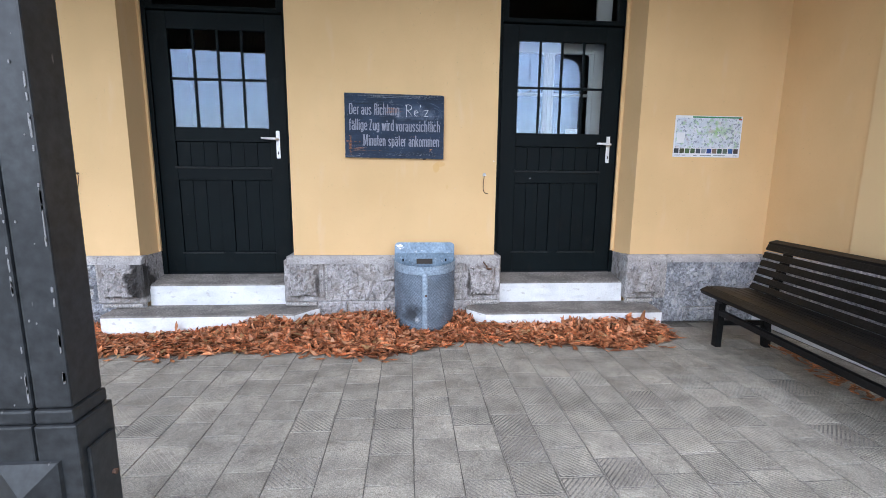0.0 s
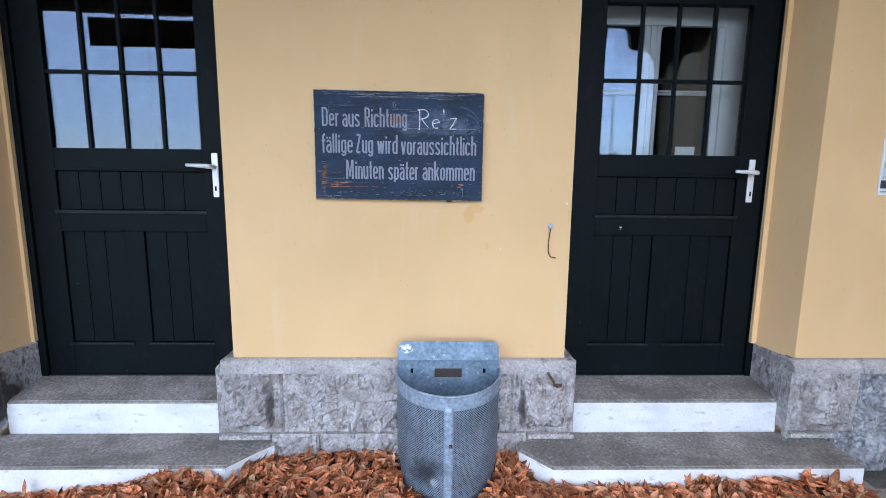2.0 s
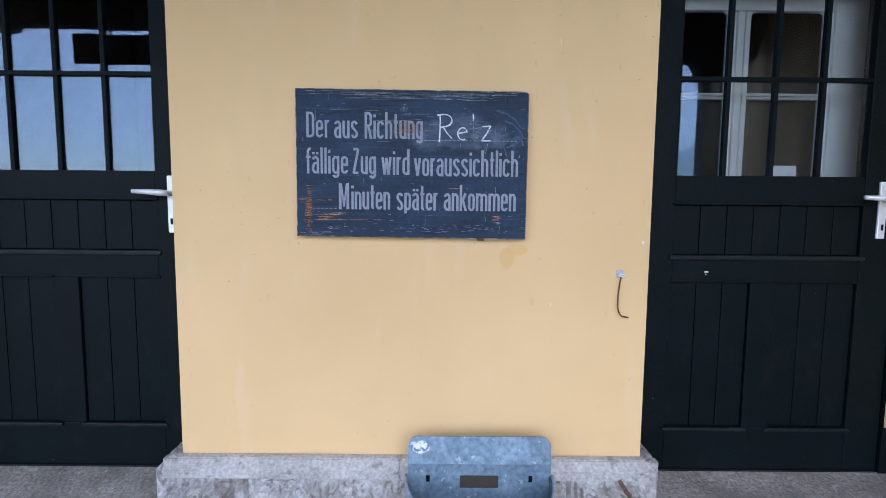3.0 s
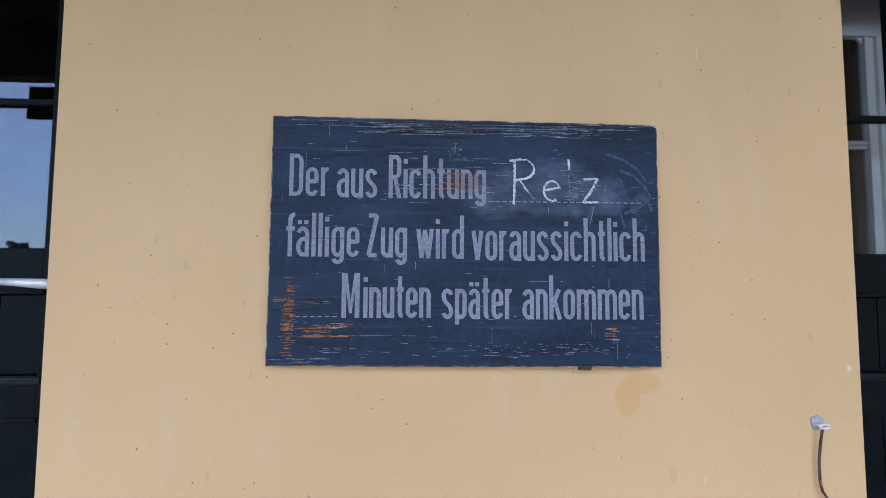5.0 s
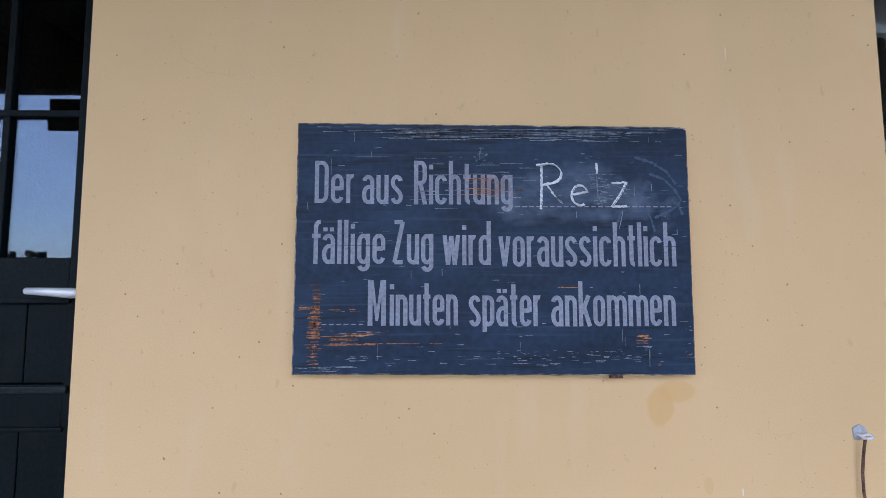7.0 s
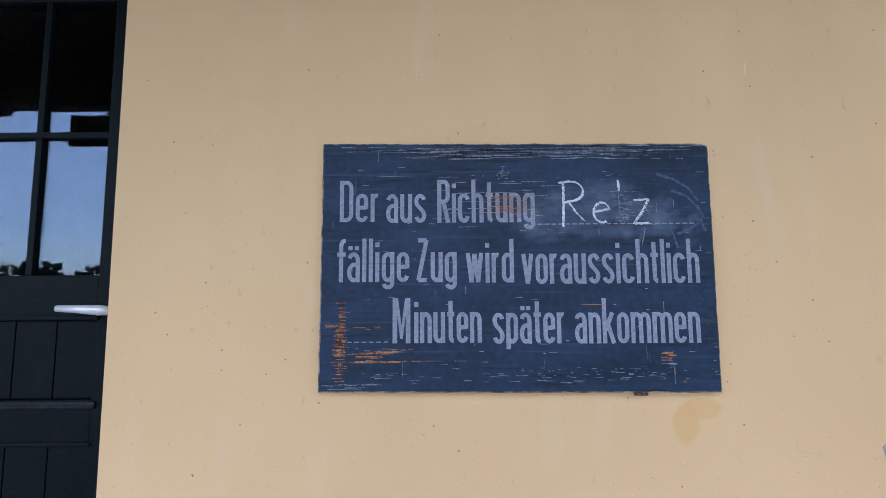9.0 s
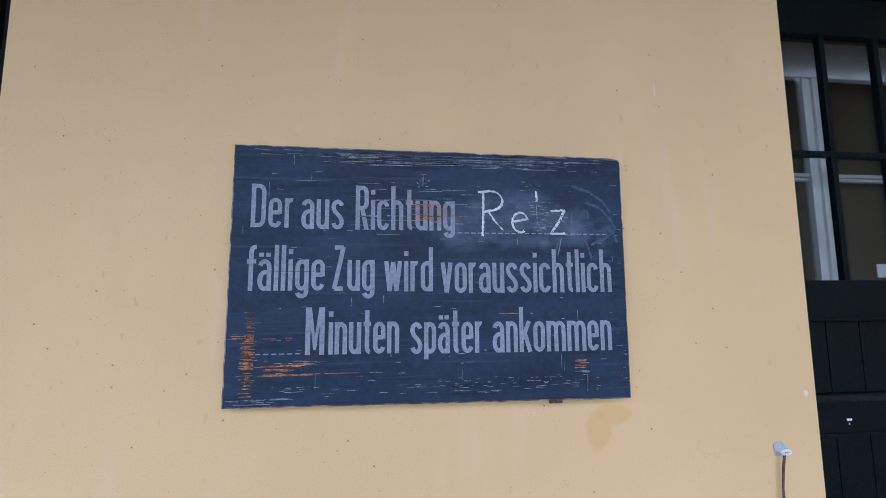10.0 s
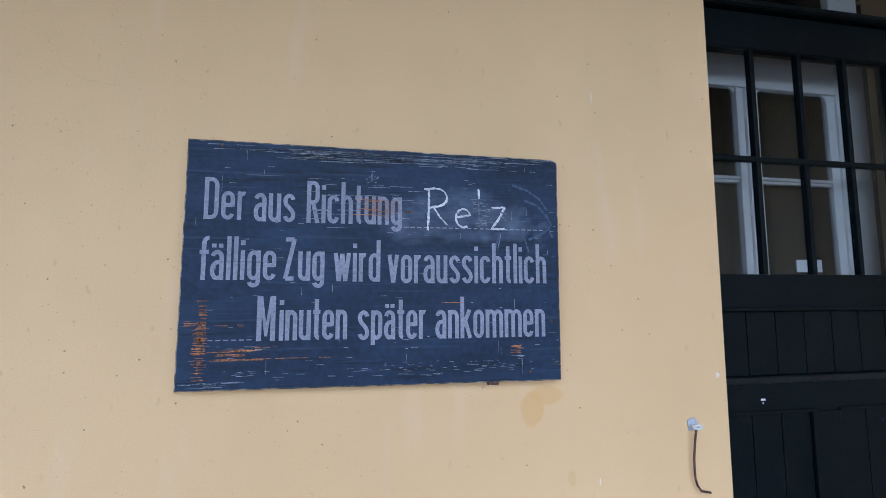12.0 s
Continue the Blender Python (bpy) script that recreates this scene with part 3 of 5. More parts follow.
for k, (a, b) in enumerate(((-0.72, -0.06), (-1.5, -0.73), (-2.44, -1.51), (-3.29, -2.45))):
    stone(side, a, b, 0.10, 0.60, CORNER - 0.05, STONE_BLUE, along="y", seed=50 + k, depth=0.048, chamfer=0.02)
part("baseboard", boxes((CORNER - 0.075, CORNER - 0.001, -3.29, -0.06, 0.0, 0.10), bevel=0.006), WHITE_STEP, side, "white painted base strip")


# ---- steps ----
def step(name, outline, z_front, z_back, y_front, y_back, label):
    """A painted block with a worn bare tread that falls a little to the front."""
    root = thing(name, label, "step", kind="structure", group="door steps")

    def rise(y):
        return z_front + (z_back - z_front) * (y - y_front) / (y_back - y_front)
    bm = bmesh.new()
    lo = [bm.verts.new((x, y, -0.05)) for x, y in outline]
    hi = [bm.verts.new((x, y, rise(y) - 0.012)) for x, y in outline]
    for i in range(len(lo)):
        j = (i + 1) % len(lo)
        bm.faces.new((lo[i], lo[j], hi[j], hi[i]))
    bm.faces.new(hi)
    bm.faces.new(lo[::-1])
    part("riser", bm, WHITE_STEP, root, "white painted riser, scuffed")
    bm = bmesh.new()
    cx, cy = sum(p[0] for p in outline) / len(outline), sum(p[1] for p in outline) / len(outline)
    pts = [(cx + (x - cx) * 0.999, y + (0.004 if y < cy else 0)) for x, y in outline]
    lo = [bm.verts.new((x, y, rise(y) - 0.011)) for x, y in outline]
    hi = [bm.verts.new((x, y, rise(y))) for x, y in pts]
    for i in range(len(lo)):
        j = (i + 1) % len(lo)
        bm.faces.new((lo[i], lo[j], hi[j], hi[i]))
    bm.faces.new(hi)
    bm.faces.new(lo[::-1])
    bmesh.ops.bevel(bm, geom=[e for e in bm.edges if all(v in hi for v in e.verts)], offset=0.005, segments=2, affect="EDGES")
    part("tread", bm, TREAD, root, "worn grey concrete tread")
    return root


step("lower_step", [(-2.082, -0.20), (-2.062, -0.228), (-0.70, -0.222), (-0.60, -0.11), (-0.535, -0.05), (-0.535, 0.028), (-2.082, 0.028)], 0.160, 0.170, -0.228, 0.03, "white painted lower door step with leaves against it")
step("lower_step", [(0.612, -0.11), (0.742, -0.235), (2.15, -0.235), (2.15, 0.028), (0.612, 0.028)], 0.152, 0.168, -0.235, 0.03, "white painted lower door step, chamfered at one end")
step("upper_step", [(XL0 + 0.03, 0.03), (XL1 - 0.04, 0.03), (XL1 - 0.04, 0.44), (XL0 + 0.03, 0.44)], 0.332, 0.372, 0.03, 0.24, "white painted upper step at the door sill")
step("upper_step", [(XR0 + 0.04, 0.03), (XR1 - 0.03, 0.03), (XR1 - 0.03, 0.44), (XR0 + 0.04, 0.44)], 0.332, 0.372, 0.03, 0.24, "white painted upper step at the door sill")


# ---- doors ----
def door(name, x0, x1, label):
    """A panelled door with eight panes under a transom, set back in its reveal."""
    d = thing(name, label, "door", kind="structure", group="platform doors", at=((x0 + x1) / 2, DOOR_Y, 0.372))
    c = (x0 + x1) / 2
    y = DOOR_Y
    zb, zlo0, zlo1, zup0, zup1, zg0, zgm, zg1, zl, zt0 = 0.380, 0.555, 1.137, 1.245, 1.437, 1.548, 1.908, 2.270, 2.392, 2.418
    gx0, gx1 = c - 0.362, c + 0.360
    lx0, lx1 = c - 0.495, c + 0.495
    part("door_frame", boxes((x0 + 0.001, lx0 - 0.004, y - 0.012, y + 0.08, 0.372, HEAD), (lx1 + 0.004, x1 - 0.001, y - 0.012, y + 0.08, 0.372, HEAD), bevel=0.004), DOOR, d)
    part("transom_bar", boxes((lx0 - 0.003, lx1 + 0.003, y - 0.02, y + 0.08, zl + 0.005, zt0), (lx0 - 0.003, lx1 + 0.003, y - 0.026, y - 0.01, zt0 - 0.018, zt0 - 0.003), bevel=0.005), DOOR, d)
    part("transom_frame", boxes((lx0 - 0.003, lx0 + 0.045, y, y + 0.05, zt0, HEAD), (lx1 - 0.045, lx1 + 0.003, y, y + 0.05, zt0, HEAD), (lx0 + 0.045, lx1 - 0.045, y, y + 0.05, zt0, zt0 + 0.020), (lx0 + 0.045, lx1 - 0.045, y, y + 0.05, HEAD - 0.05, HEAD), bevel=0.003), DOOR, d)
    part("transom_pane", boxes((lx0 + 0.046, lx1 - 0.046, y + 0.022, y + 0.026, zt0 + 0.021, HEAD - 0.051)), GLASS, d, "dark transom glass").visible_shadow = False
    leaf_rows = ((lx0, gx0, y, y + 0.045, zb, zl), (gx1, lx1, y, y + 0.045, zb, zl),
                 (gx0, gx1, y + 0.001, y + 0.045, zb, zlo0), (gx0, gx1, y + 0.001, y + 0.045, zlo1, zup0), (gx0, gx1, y + 0.001, y + 0.045, zup1, zg0), (gx0, gx1, y + 0.001, y + 0.045, zg1, zl),
                 (c - 0.055, c + 0.045, y + 0.001, y + 0.045, zlo0, zlo1))
    names = ("stile", "stile", "bottom_rail", "lock_rail", "middle_rail", "top_rail", "muntin_post")
    for nm, r in zip(names, leaf_rows):
        part(nm, boxes(r, bevel=0.004), DOOR, d)
    # boards of the panels, with open grooves between
    def boards(a, b, z0, z1, count):
        w = (b - a) / count
        for k in range(count):
            part("board", boxes((a + k * w + 0.0014, a + (k + 1) * w - 0.0014, y + 0.011, y + 0.035, z0, z1), bevel=0.0028), DOOR, d)
        part("panel_back", boxes((a, b, y + 0.036, y + 0.042, z0, z1)), DOOR, d)
    boards(gx0 + 0.001, c - 0.056, zlo0 + 0.001, zlo1 - 0.001, 3)
    boards(c + 0.046, gx1 - 0.001, zlo0 + 0.001, zlo1 - 0.001, 3)
    boards(gx0 + 0.001, gx1 - 0.001, zup0 + 0.001, zup1 - 0.001, 7)
    # mouldings round the panels and the weather ledge
    part("ledge", boxes((gx0 - 0.015, gx1 + 0.015, y - 0.009, y - 0.0005, zup0 - 0.020, zup0 - 0.002), bevel=0.004), DOOR_EDGE, d, "paler ledge moulding")
    for a, b in ((gx0, c - 0.055), (c + 0.045, gx1)):
        part("moulding", boxes((a - 0.012, b + 0.012, y - 0.009, y - 0.0005, zlo0 - 0.014, zlo0), bevel=0.004), DOOR_EDGE, d, "paler panel moulding")
        part("moulding", boxes((a - 0.008, b + 0.008, y - 0.006, y - 0.0005, zlo1, zlo1 + 0.01), bevel=0.003), DOOR, d)
    part("moulding", boxes((gx0 - 0.01, gx1 + 0.01, y - 0.008, y - 0.0005, zup1, zup1 + 0.012), bevel=0.003), DOOR, d)
    # glazing
    w = (gx1 - gx0) / 4
    for k in (1, 2, 3):
        part("glazing_bar", boxes((gx0 + k * w - 0.0085, gx0 + k * w + 0.0085, y + 0.004, y + 0.024, zg0, zg1), bevel=0.003), DOOR, d)
    part("glazing_bar", boxes((gx0, gx1, y + 0.002, y + 0.022, zgm - 0.0085, zgm + 0.0085), bevel=0.003), DOOR, d)
    for k in range(4):
        for a, b in ((zg0, zgm - 0.0095), (zgm + 0.0095, zg1)):
            pane = boxes((-w / 2 + 0.0095, w / 2 - 0.0095, -0.0015, 0.0015, a, b))
            tilt = Matrix.Rotation(radians(0.06 * ((k * 7 + int(a * 10)) % 5 - 2)), 4, "Z") @ Matrix.Rotation(radians(0.07 * ((k * 3 + int(a * 10)) % 4 - 1.5)), 4, "X")
            bmesh.ops.transform(pane, matrix=Matrix.Translation((gx0 + (k + 0.5) * w, y + 0.016, (a + b) / 2)) @ tilt @ Matrix.Translation((0, 0, -(a + b) / 2)), verts=pane.verts)
            part("pane", pane, GLASS, d).visible_shadow = False
    # handle on its long plate
    hx = c + 0.425
    plate = part("handle_plate", boxes((hx - 0.0155, hx + 0.0155, y - 0.010, y - 0.0005, 1.313, 1.530), bevel=0.0045), ALU, d, "long bright aluminium plate")
    part("keyhole", boxes((hx - 0.004, hx + 0.004, y - 0.014, y - 0.0121, 1.345, 1.368), bevel=0.001), DOOR, plate)
    bm = bmesh.new()
    tube(bm, [(hx, y - 0.012, 1.462), (hx, y - 0.05, 1.462), (hx - 0.012, y - 0.058, 1.463), (hx - 0.06, y - 0.058, 1.466), (hx - 0.115, y - 0.055, 1.468)], [0.011, 0.011, 0.0125, 0.010, 0.008], 10)
    part("lever", bm, ALU, plate, "bright aluminium lever", smooth=True)
    part("threshold", boxes((lx0, lx1, y - 0.004, y + 0.05, 0.3725, 0.3795)), DOOR_EDGE, d)
    return d


door("door_1", XL0, XL1, "black-green panelled wooden door with eight panes, closed")
door_two = door("door_2", XR0, XR1, "black-green panelled wooden door, white inner frame behind its panes")
part("chip", boxes((1.166, 1.181, DOOR_Y - 0.002, DOOR_Y - 0.0005, 1.176, 1.182), (1.171, 1.174, DOOR_Y - 0.002, DOOR_Y - 0.0005, 1.166, 1.171), bevel=0.0006), PAPER, door_two, "pale paint chip")

# white inner casement behind the second door
inner = thing("window_1", "white painted inner casement behind the glazed door", "window", kind="structure", at=(1.4, 0.41, 0.4))
part("casement_post", boxes((1.300, 1.318, 0.390, 0.415, 0.40, 2.219), (1.318, 1.334, 0.396, 0.415, 0.40, 2.219), (1.334, 1.352, 0.386, 0.415, 0.40, 2.219), (1.352, 1.368, 0.396, 0.415, 0.40, 2.219), (1.368, 1.388, 0.390, 0.415, 0.40, 2.219), bevel=0.003), WHITE_WOOD, inner)
part("casement_post", boxes((1.692, 1.728, 0.396, 0.415, 0.40, 2.219), (1.728, 1.86, 0.388, 0.415, 0.40, 3.0), bevel=0.003), WHITE_WOOD, inner)
part("casement_post", boxes((0.845, 0.985, 0.388, 0.415, 0.40, 3.0), bevel=0.003), WHITE_WOOD, inner)
part("casement_head", boxes((0.986, 1.727, 0.388, 0.415, 2.220, 2.41), bevel=0.003), WHITE_WOOD, inner)
for a, b in ((0.986, 1.299), (1.389, 1.691)):
    part("casement_rail", boxes((a, b, 0.398, 0.42, 1.874, 1.884), (a, b, 0.394, 0.42, 1.886, 1.897), bevel=0.002), WHITE_WOOD, inner)
    part("casement_panel", boxes((a, b, 0.398, 0.42, 0.40, 1.46), bevel=0.002), WHITE_WOOD, inner)
    for z0, z1 in ((1.461, 1.873), (1.898, 2.219)):
        part("casement_pane", boxes((a, b, 0.406, 0.409, z0, z1)), GLASS, inner).visible_shadow = False
    for e, d in ((a, 1), (b, -1)):
        bm = prism(bmesh.new(), [(e, 2.2195), (e + d * 0.03, 2.2195)] + [(e + d * 0.03 * (1 - math.sin(q)), 2.2195 - 0.03 * (1 - math.cos(q))) for q in [math.pi / 2 * k / 6 for k in range(1, 6)]] + [(e, 2.1895)], 0.397, 0.405, "y")
        part("corner_fillet", bm, WHITE_WOOD, inner)
sticker = tagged(obj("sticker", boxes((1.515, 1.622, 0.4025, 0.4055, 1.563, 1.606), bevel=0.001), PAPER), "small white paper label stuck on the inner pane", "label")


# ---- canopy posts ----
def canopy_post(x, label):
    """A black timber post: panelled base with a raised pyramid, collar, shaft with chamfers, curved brackets."""
    x1, x0, y0, y1 = x + 0.10, x - 0.10, -2.37, -2.255
    p = thing("canopy_post", label, "post", group="canopy posts", at=(x, -2.31, 0))
    mid = x + 0.012
    part("shaft", boxes((x0, mid - 0.0015, y0, y1, 0.595, 3.10), (mid + 0.0015, x1, y0 + 0.002, y1, 0.595, 3.10), bevel=0.006), POST, p, "black painted post with peeling edges")
    part("collar", boxes((x0 - 0.006, mid - 0.002, y0 - 0.006, y1 + 0.006, 0.556, 0.594), (mid + 0.002, x1 + 0.006, y0 - 0.006, y1 + 0.006, 0.556, 0.594), bevel=0.007), POST, p)
    base = part("base", boxes((x0 - 0.014, mid - 0.002, y0 - 0.012, y1 + 0.012, 0.0, 0.555), (mid + 0.002, x1 + 0.014, y0 - 0.012, y1 + 0.012, 0.0, 0.555), bevel=0.006), POST, p)
    for z0, z1 in ((0.305, 0.463), (0.08, 0.285)):
        bm = bmesh.new()
        yy, xa, xb = y0 - 0.0125, x - 0.082, x + 0.070
        out = [bm.verts.new(q) for q in ((xa, yy, z0), (xb, yy, z0), (xb, yy, z1), (xa, yy, z1))]
        rim = [bm.verts.new(q) for q in ((xa + 0.003, yy - 0.009, z0 + 0.003), (xb - 0.003, yy - 0.009, z0 + 0.003), (xb - 0.003, yy - 0.009, z1 - 0.003), (xa + 0.003, yy - 0.009, z1 - 0.003))]
        tip = bm.verts.new(((xa + xb) / 2, yy - 0.040, (z0 + z1) / 2))
        for i in range(4):
            bm.faces.new((out[i], out[(i + 1) % 4], rim[(i + 1) % 4], rim[i]))
            bm.faces.new((rim[i], rim[(i + 1) % 4], tip))
        bm.faces.new(out[::-1])
        part("pyramid_panel", bm, POST, base)
    side_panel = part("side_panel", boxes((x1 + 0.014, x1 + 0.024, y0 + 0.012, y1 - 0.004, 0.08, 0.477), bevel=0.004), POST, p)
    bm = bmesh.new()
    tube(bm, [(x1 + 0.024, -2.285, 0.36), (x1 + 0.034, -2.285, 0.36)], 0.008, 8)
    part("bolt", bm, RUST, side_panel)
    rnd = random.Random(int(x * 100))
    bm = bmesh.new()
    for k in range(60):
        zc, ex = rnd.uniform(0.60, 2.6), rnd.choice((x1 - 0.0035, mid - 0.005, x1 - 0.0035))
        w, h = rnd.uniform(0.0008, 0.0045), rnd.uniform(0.004, 0.06)
        xa, xb = ex - 0.003 - w, ex - 0.0015
        prism(bm, [(xa + rnd.uniform(0, 0.5) * w, zc), (xb, zc + 0.1 * h), (xb, zc + 0.9 * h), (xa + rnd.uniform(0, 0.6) * w, zc + h), (xa, zc + rnd.uniform(0.3, 0.7) * h)], y0 - 0.0006, y0 + 0.0014, "y")
    for k in range(26):
        zc, xc, r = rnd.uniform(0.32, 1.7), rnd.uniform(x0 + 0.01, x1 - 0.01), rnd.uniform(0.0008, 0.003)
        yy = y0 - 0.0008 if zc > 0.6 else y0 - 0.0128
        prism(bm, [(xc + r * math.cos(q) * rnd.uniform(0.6, 1), zc + 1.5 * r * math.sin(q)) for q in [k2 * math.pi / 3 for k2 in range(6)]], yy, yy + 0.002, "y")
    tagged(part("peeled_paint", bm, flat("bare_grey_wood", (0.19, 0.185, 0.18)), p, "grey flakes where paint has peeled"), kind="stuff")
    for s in (-1, 1):
        bm = bmesh.new()
        edge = ((0.0, 2.48), (0.012, 2.60), (0.035, 2.70), (0.065, 2.765), (0.10, 2.80), (0.20, 2.815), (0.265, 2.825), (0.29, 2.85), (0.302, 2.90), (0.31, 2.96), (0.325, 3.01), (0.35, 3.035), (0.70, 3.045), (0.70, 3.10), (0.0, 3.10))
        prism(bm, [(x + s * (0.10 + e), z) for e, z in edge], y0 + 0.02, y1 - 0.02, "y")
        part("bracket", bm, POST, p, "stepped and curved black bracket")
    return p


canopy_post(-0.79, "black timber canopy post with panelled base, paint peeling")
canopy_post(-4.63, "black timber canopy post with curved brackets")
canopy_post(2.665, "black timber canopy post beside the wall end")
beam = tagged(obj("canopy_beam", boxes((-9.0, CORNER + 0.3, -2.38, -2.25, 3.101, 3.28), (-9.0, CORNER + 0.3, -2.33, -2.29, 3.28, 3.6), bevel=0.006), DARK_WOOD), "dark timber beam under the canopy edge", "beam", kind="structure")
board = thing("hanging_board", "dark board hung under the canopy beam", "sign board", at=(-1.9, -2.33, 2.77))
part("panel", boxes((-3.32, -1.35, -2.345, -2.315, 2.775, 3.045), bevel=0.004), DARK_WOOD, board)
for xx in (-3.0, -1.7):
    part("hanger", boxes((xx - 0.012, xx + 0.012, -2.335, -2.325, 3.045, 3.101)), POST, board)


# ---- bench ----
def bench(x, y, turn, label):
    """A slatted bench; its length runs along -y from the given front corner."""
    b = thing("bench", label, "bench")
    L = 1.74
    def slat(name, px, pz, w, h, lean, y0=0.0, y1=-L):
        bm = bmesh.new()
        box(bm, -w / 2, w / 2, y1, y0, -h / 2, h / 2, bevel=0.006)
        bmesh.ops.transform(bm, matrix=Matrix.Translation((px, 0, pz)) @ Matrix.Rotation(radians(lean), 4, "Y"), verts=bm.verts)
        part(name, bm, BENCH, b)
    # seat: front roll and broad slats falling to the back
    for px, pz, w, h, lean in ((0.025, 0.377, 0.06, 0.034, -28), (0.083, 0.392, 0.058, 0.028, -6), (0.144, 0.392, 0.058, 0.026, 3), (0.205, 0.386, 0.058, 0.026, 6), (0.266, 0.380, 0.058, 0.026, 5), (0.327, 0.378, 0.058, 0.026, -4)):
        slat("seat_slat", px, pz, w, h, lean)
    for px, pz, lean in ((0.372, 0.412, -62), (0.392, 0.468, -72), (0.408, 0.526, -74), (0.424, 0.584, -74), (0.440, 0.642, -74), (0.458, 0.700, -66)):
        slat("back_slat", px, pz, 0.046, 0.022, lean)
    slat("top_slat", 0.488, 0.732, 0.06, 0.03, -15)
    for yy in (-0.16, -1.58):
        bm = bmesh.new()
        prism(bm, [(0.04, 0.352), (0.33, 0.34), (0.372, 0.352), (0.40, 0.42), (0.485, 0.70), (0.507, 0.70), (0.43, 0.40), (0.40, 0.315), (0.33, 0.30), (0.05, 0.315)], yy - 0.03, yy + 0.03, "y")
        part("support", bm, BENCH, b)
        for px, lean in ((0.055, -0.0), (0.38, 0.03)):
            bm = bmesh.new()
            prism(bm, [(px - 0.024, 0.32), (px + 0.024, 0.32), (px + 0.020 + lean, 0.0), (px - 0.020 + lean, 0.0)], yy - 0.024, yy + 0.024, "y")
            part("leg", bm, BENCH, b)
        part("cross_rail", boxes((0.075, 0.385, yy - 0.016, yy + 0.016, 0.16, 0.195), bevel=0.004), BENCH, b)
    part("stretcher", boxes((0.035, 0.065, -1.56, -0.18, 0.235, 0.275), bevel=0.004), BENCH, b)
    b.matrix_basis = pose(x, y, 0, 0, 0, turn)
    return b


bench(2.315, -0.43, -4.5, "black painted slatted wooden bench with a curved back")


# ---- litter bin ----
def litter_bin():
    cx, yb, r = 0.275, -0.10, 0.232
    b = thing("litter_bin", "galvanised half-round perforated litter bin with dented front", "litter bin", at=(cx, yb, 0.03))
    # back plate with rounded shoulders
    def plate(z0, z1, w, rad):
        pts = [(cx - w, z0), (cx + w, z0)]
        pts += [(cx + w - rad + rad * math.cos(a), z1 - rad + rad * math.sin(a)) for a in [math.pi / 2 * k / 5 for k in range(6)]]
        pts += [(cx - w + rad - rad * math.sin(a), z1 - rad + rad * math.cos(a)) for a in [math.pi / 2 * k / 5 for k in range(6)]]
        return pts
    back_plate = part("back_plate", prism(bmesh.new(), plate(0.05, 0.598, 0.230, 0.004), yb, yb + 0.006, "y"), GALV, b)
    bm = prism(bmesh.new(), plate(0.0, 0.085, 0.229, 0.03), -0.004, 0.004, "y")
    bmesh.ops.transform(bm, matrix=Matrix.Translation((0, yb - 0.006, 0.598)) @ Matrix.Rotation(radians(-10), 4, "X"), verts=bm.verts)
    part("top_flap", bm, GALV, b, "folded top edge with flaking pale paint")
    part("slot", boxes((cx - 0.062, cx + 0.062, yb - 0.003, yb - 0.0005, 0.515, 0.556), bevel=0.001), flat("slot_shadow_brown", (0.045, 0.034, 0.026)), back_plate, "brown rectangular slot")
    for s in (-0.165, 0.165):
        part("screw_hole", boxes((cx + s - 0.006, cx + s + 0.006, yb - 0.003, yb - 0.0005, 0.535, 0.556), bevel=0.001), DOOR, back_plate)

    def shell(z0, z1, rad, a0, a1, n, material, name, dent=True, thick=0.003, label="", slope=True):
        """A curved sheet; z1 falls towards the front where slope is set."""
        bm = bmesh.new()
        uvl = bm.loops.layers.uv.new("UVMap")
        m = 14
        def at(i, j, rr):
            a = a0 + (a1 - a0) * i / n
            front = math.sin(a)
            top = z1 - (0.024 * front if slope else 0)
            bot = z0 - (0.024 * front if slope and z0 > 0.3 else 0)
            z = bot + (top - bot) * j / m
            q = rr * (1.0 - 0.07 * smoothstep(0.25, 0.03, z))
            if dent:
                q -= 0.022 * math.exp(-(((a - 1.25) / 0.35) ** 2 + ((z - 0.17) / 0.08) ** 2)) - 0.006 * noise.noise(Vector((a * 3, z * 9, 2)))
            return Vector((cx - q * math.cos(a), yb - q * math.sin(a), z))
        grid = [[bm.verts.new(at(i, j, rad)) for j in range(m + 1)] for i in range(n + 1)]
        back = [[bm.verts.new(at(i, j, rad - thick)) for j in range(m + 1)] for i in range(n + 1)]
        for g, flip in ((grid, False), (back, True)):
            for i in range(n):
                for j in range(m):
                    f = bm.faces.new((g[i][j], g[i + 1][j], g[i + 1][j + 1], g[i][j + 1]))
                    for lp, (ii, jj) in zip(f.loops, ((i, j), (i + 1, j), (i + 1, j + 1), (i, j + 1))):
                        lp[uvl].uv = (rad * (a0 + (a1 - a0) * ii / n), z0 + (z1 - z0) * jj / m)
        for i in range(n):
            bm.faces.new((grid[i][m], grid[i + 1][m], back[i + 1][m], back[i][m]))
            bm.faces.new((grid[i][0], back[i][0], back[i + 1][0], grid[i + 1][0]))
        for i in (0, n):
            for j in range(m):
                bm.faces.new((grid[i][j], grid[i][j + 1], back[i][j + 1], back[i][j]))
        return part(name, bm, material, b, label, smooth=True)
    shell(0.04, 0.553, r, 0.0, math.pi, 40, PERF, "perforated_front", label="perforated sheet, dented near the bottom")
    shell(0.496, 0.556, r + 0.004, 0.0, math.pi, 40, BAND, "rim_band", dent=False, label="smooth band round the rim")
    mid = math.pi / 2 - 0.02
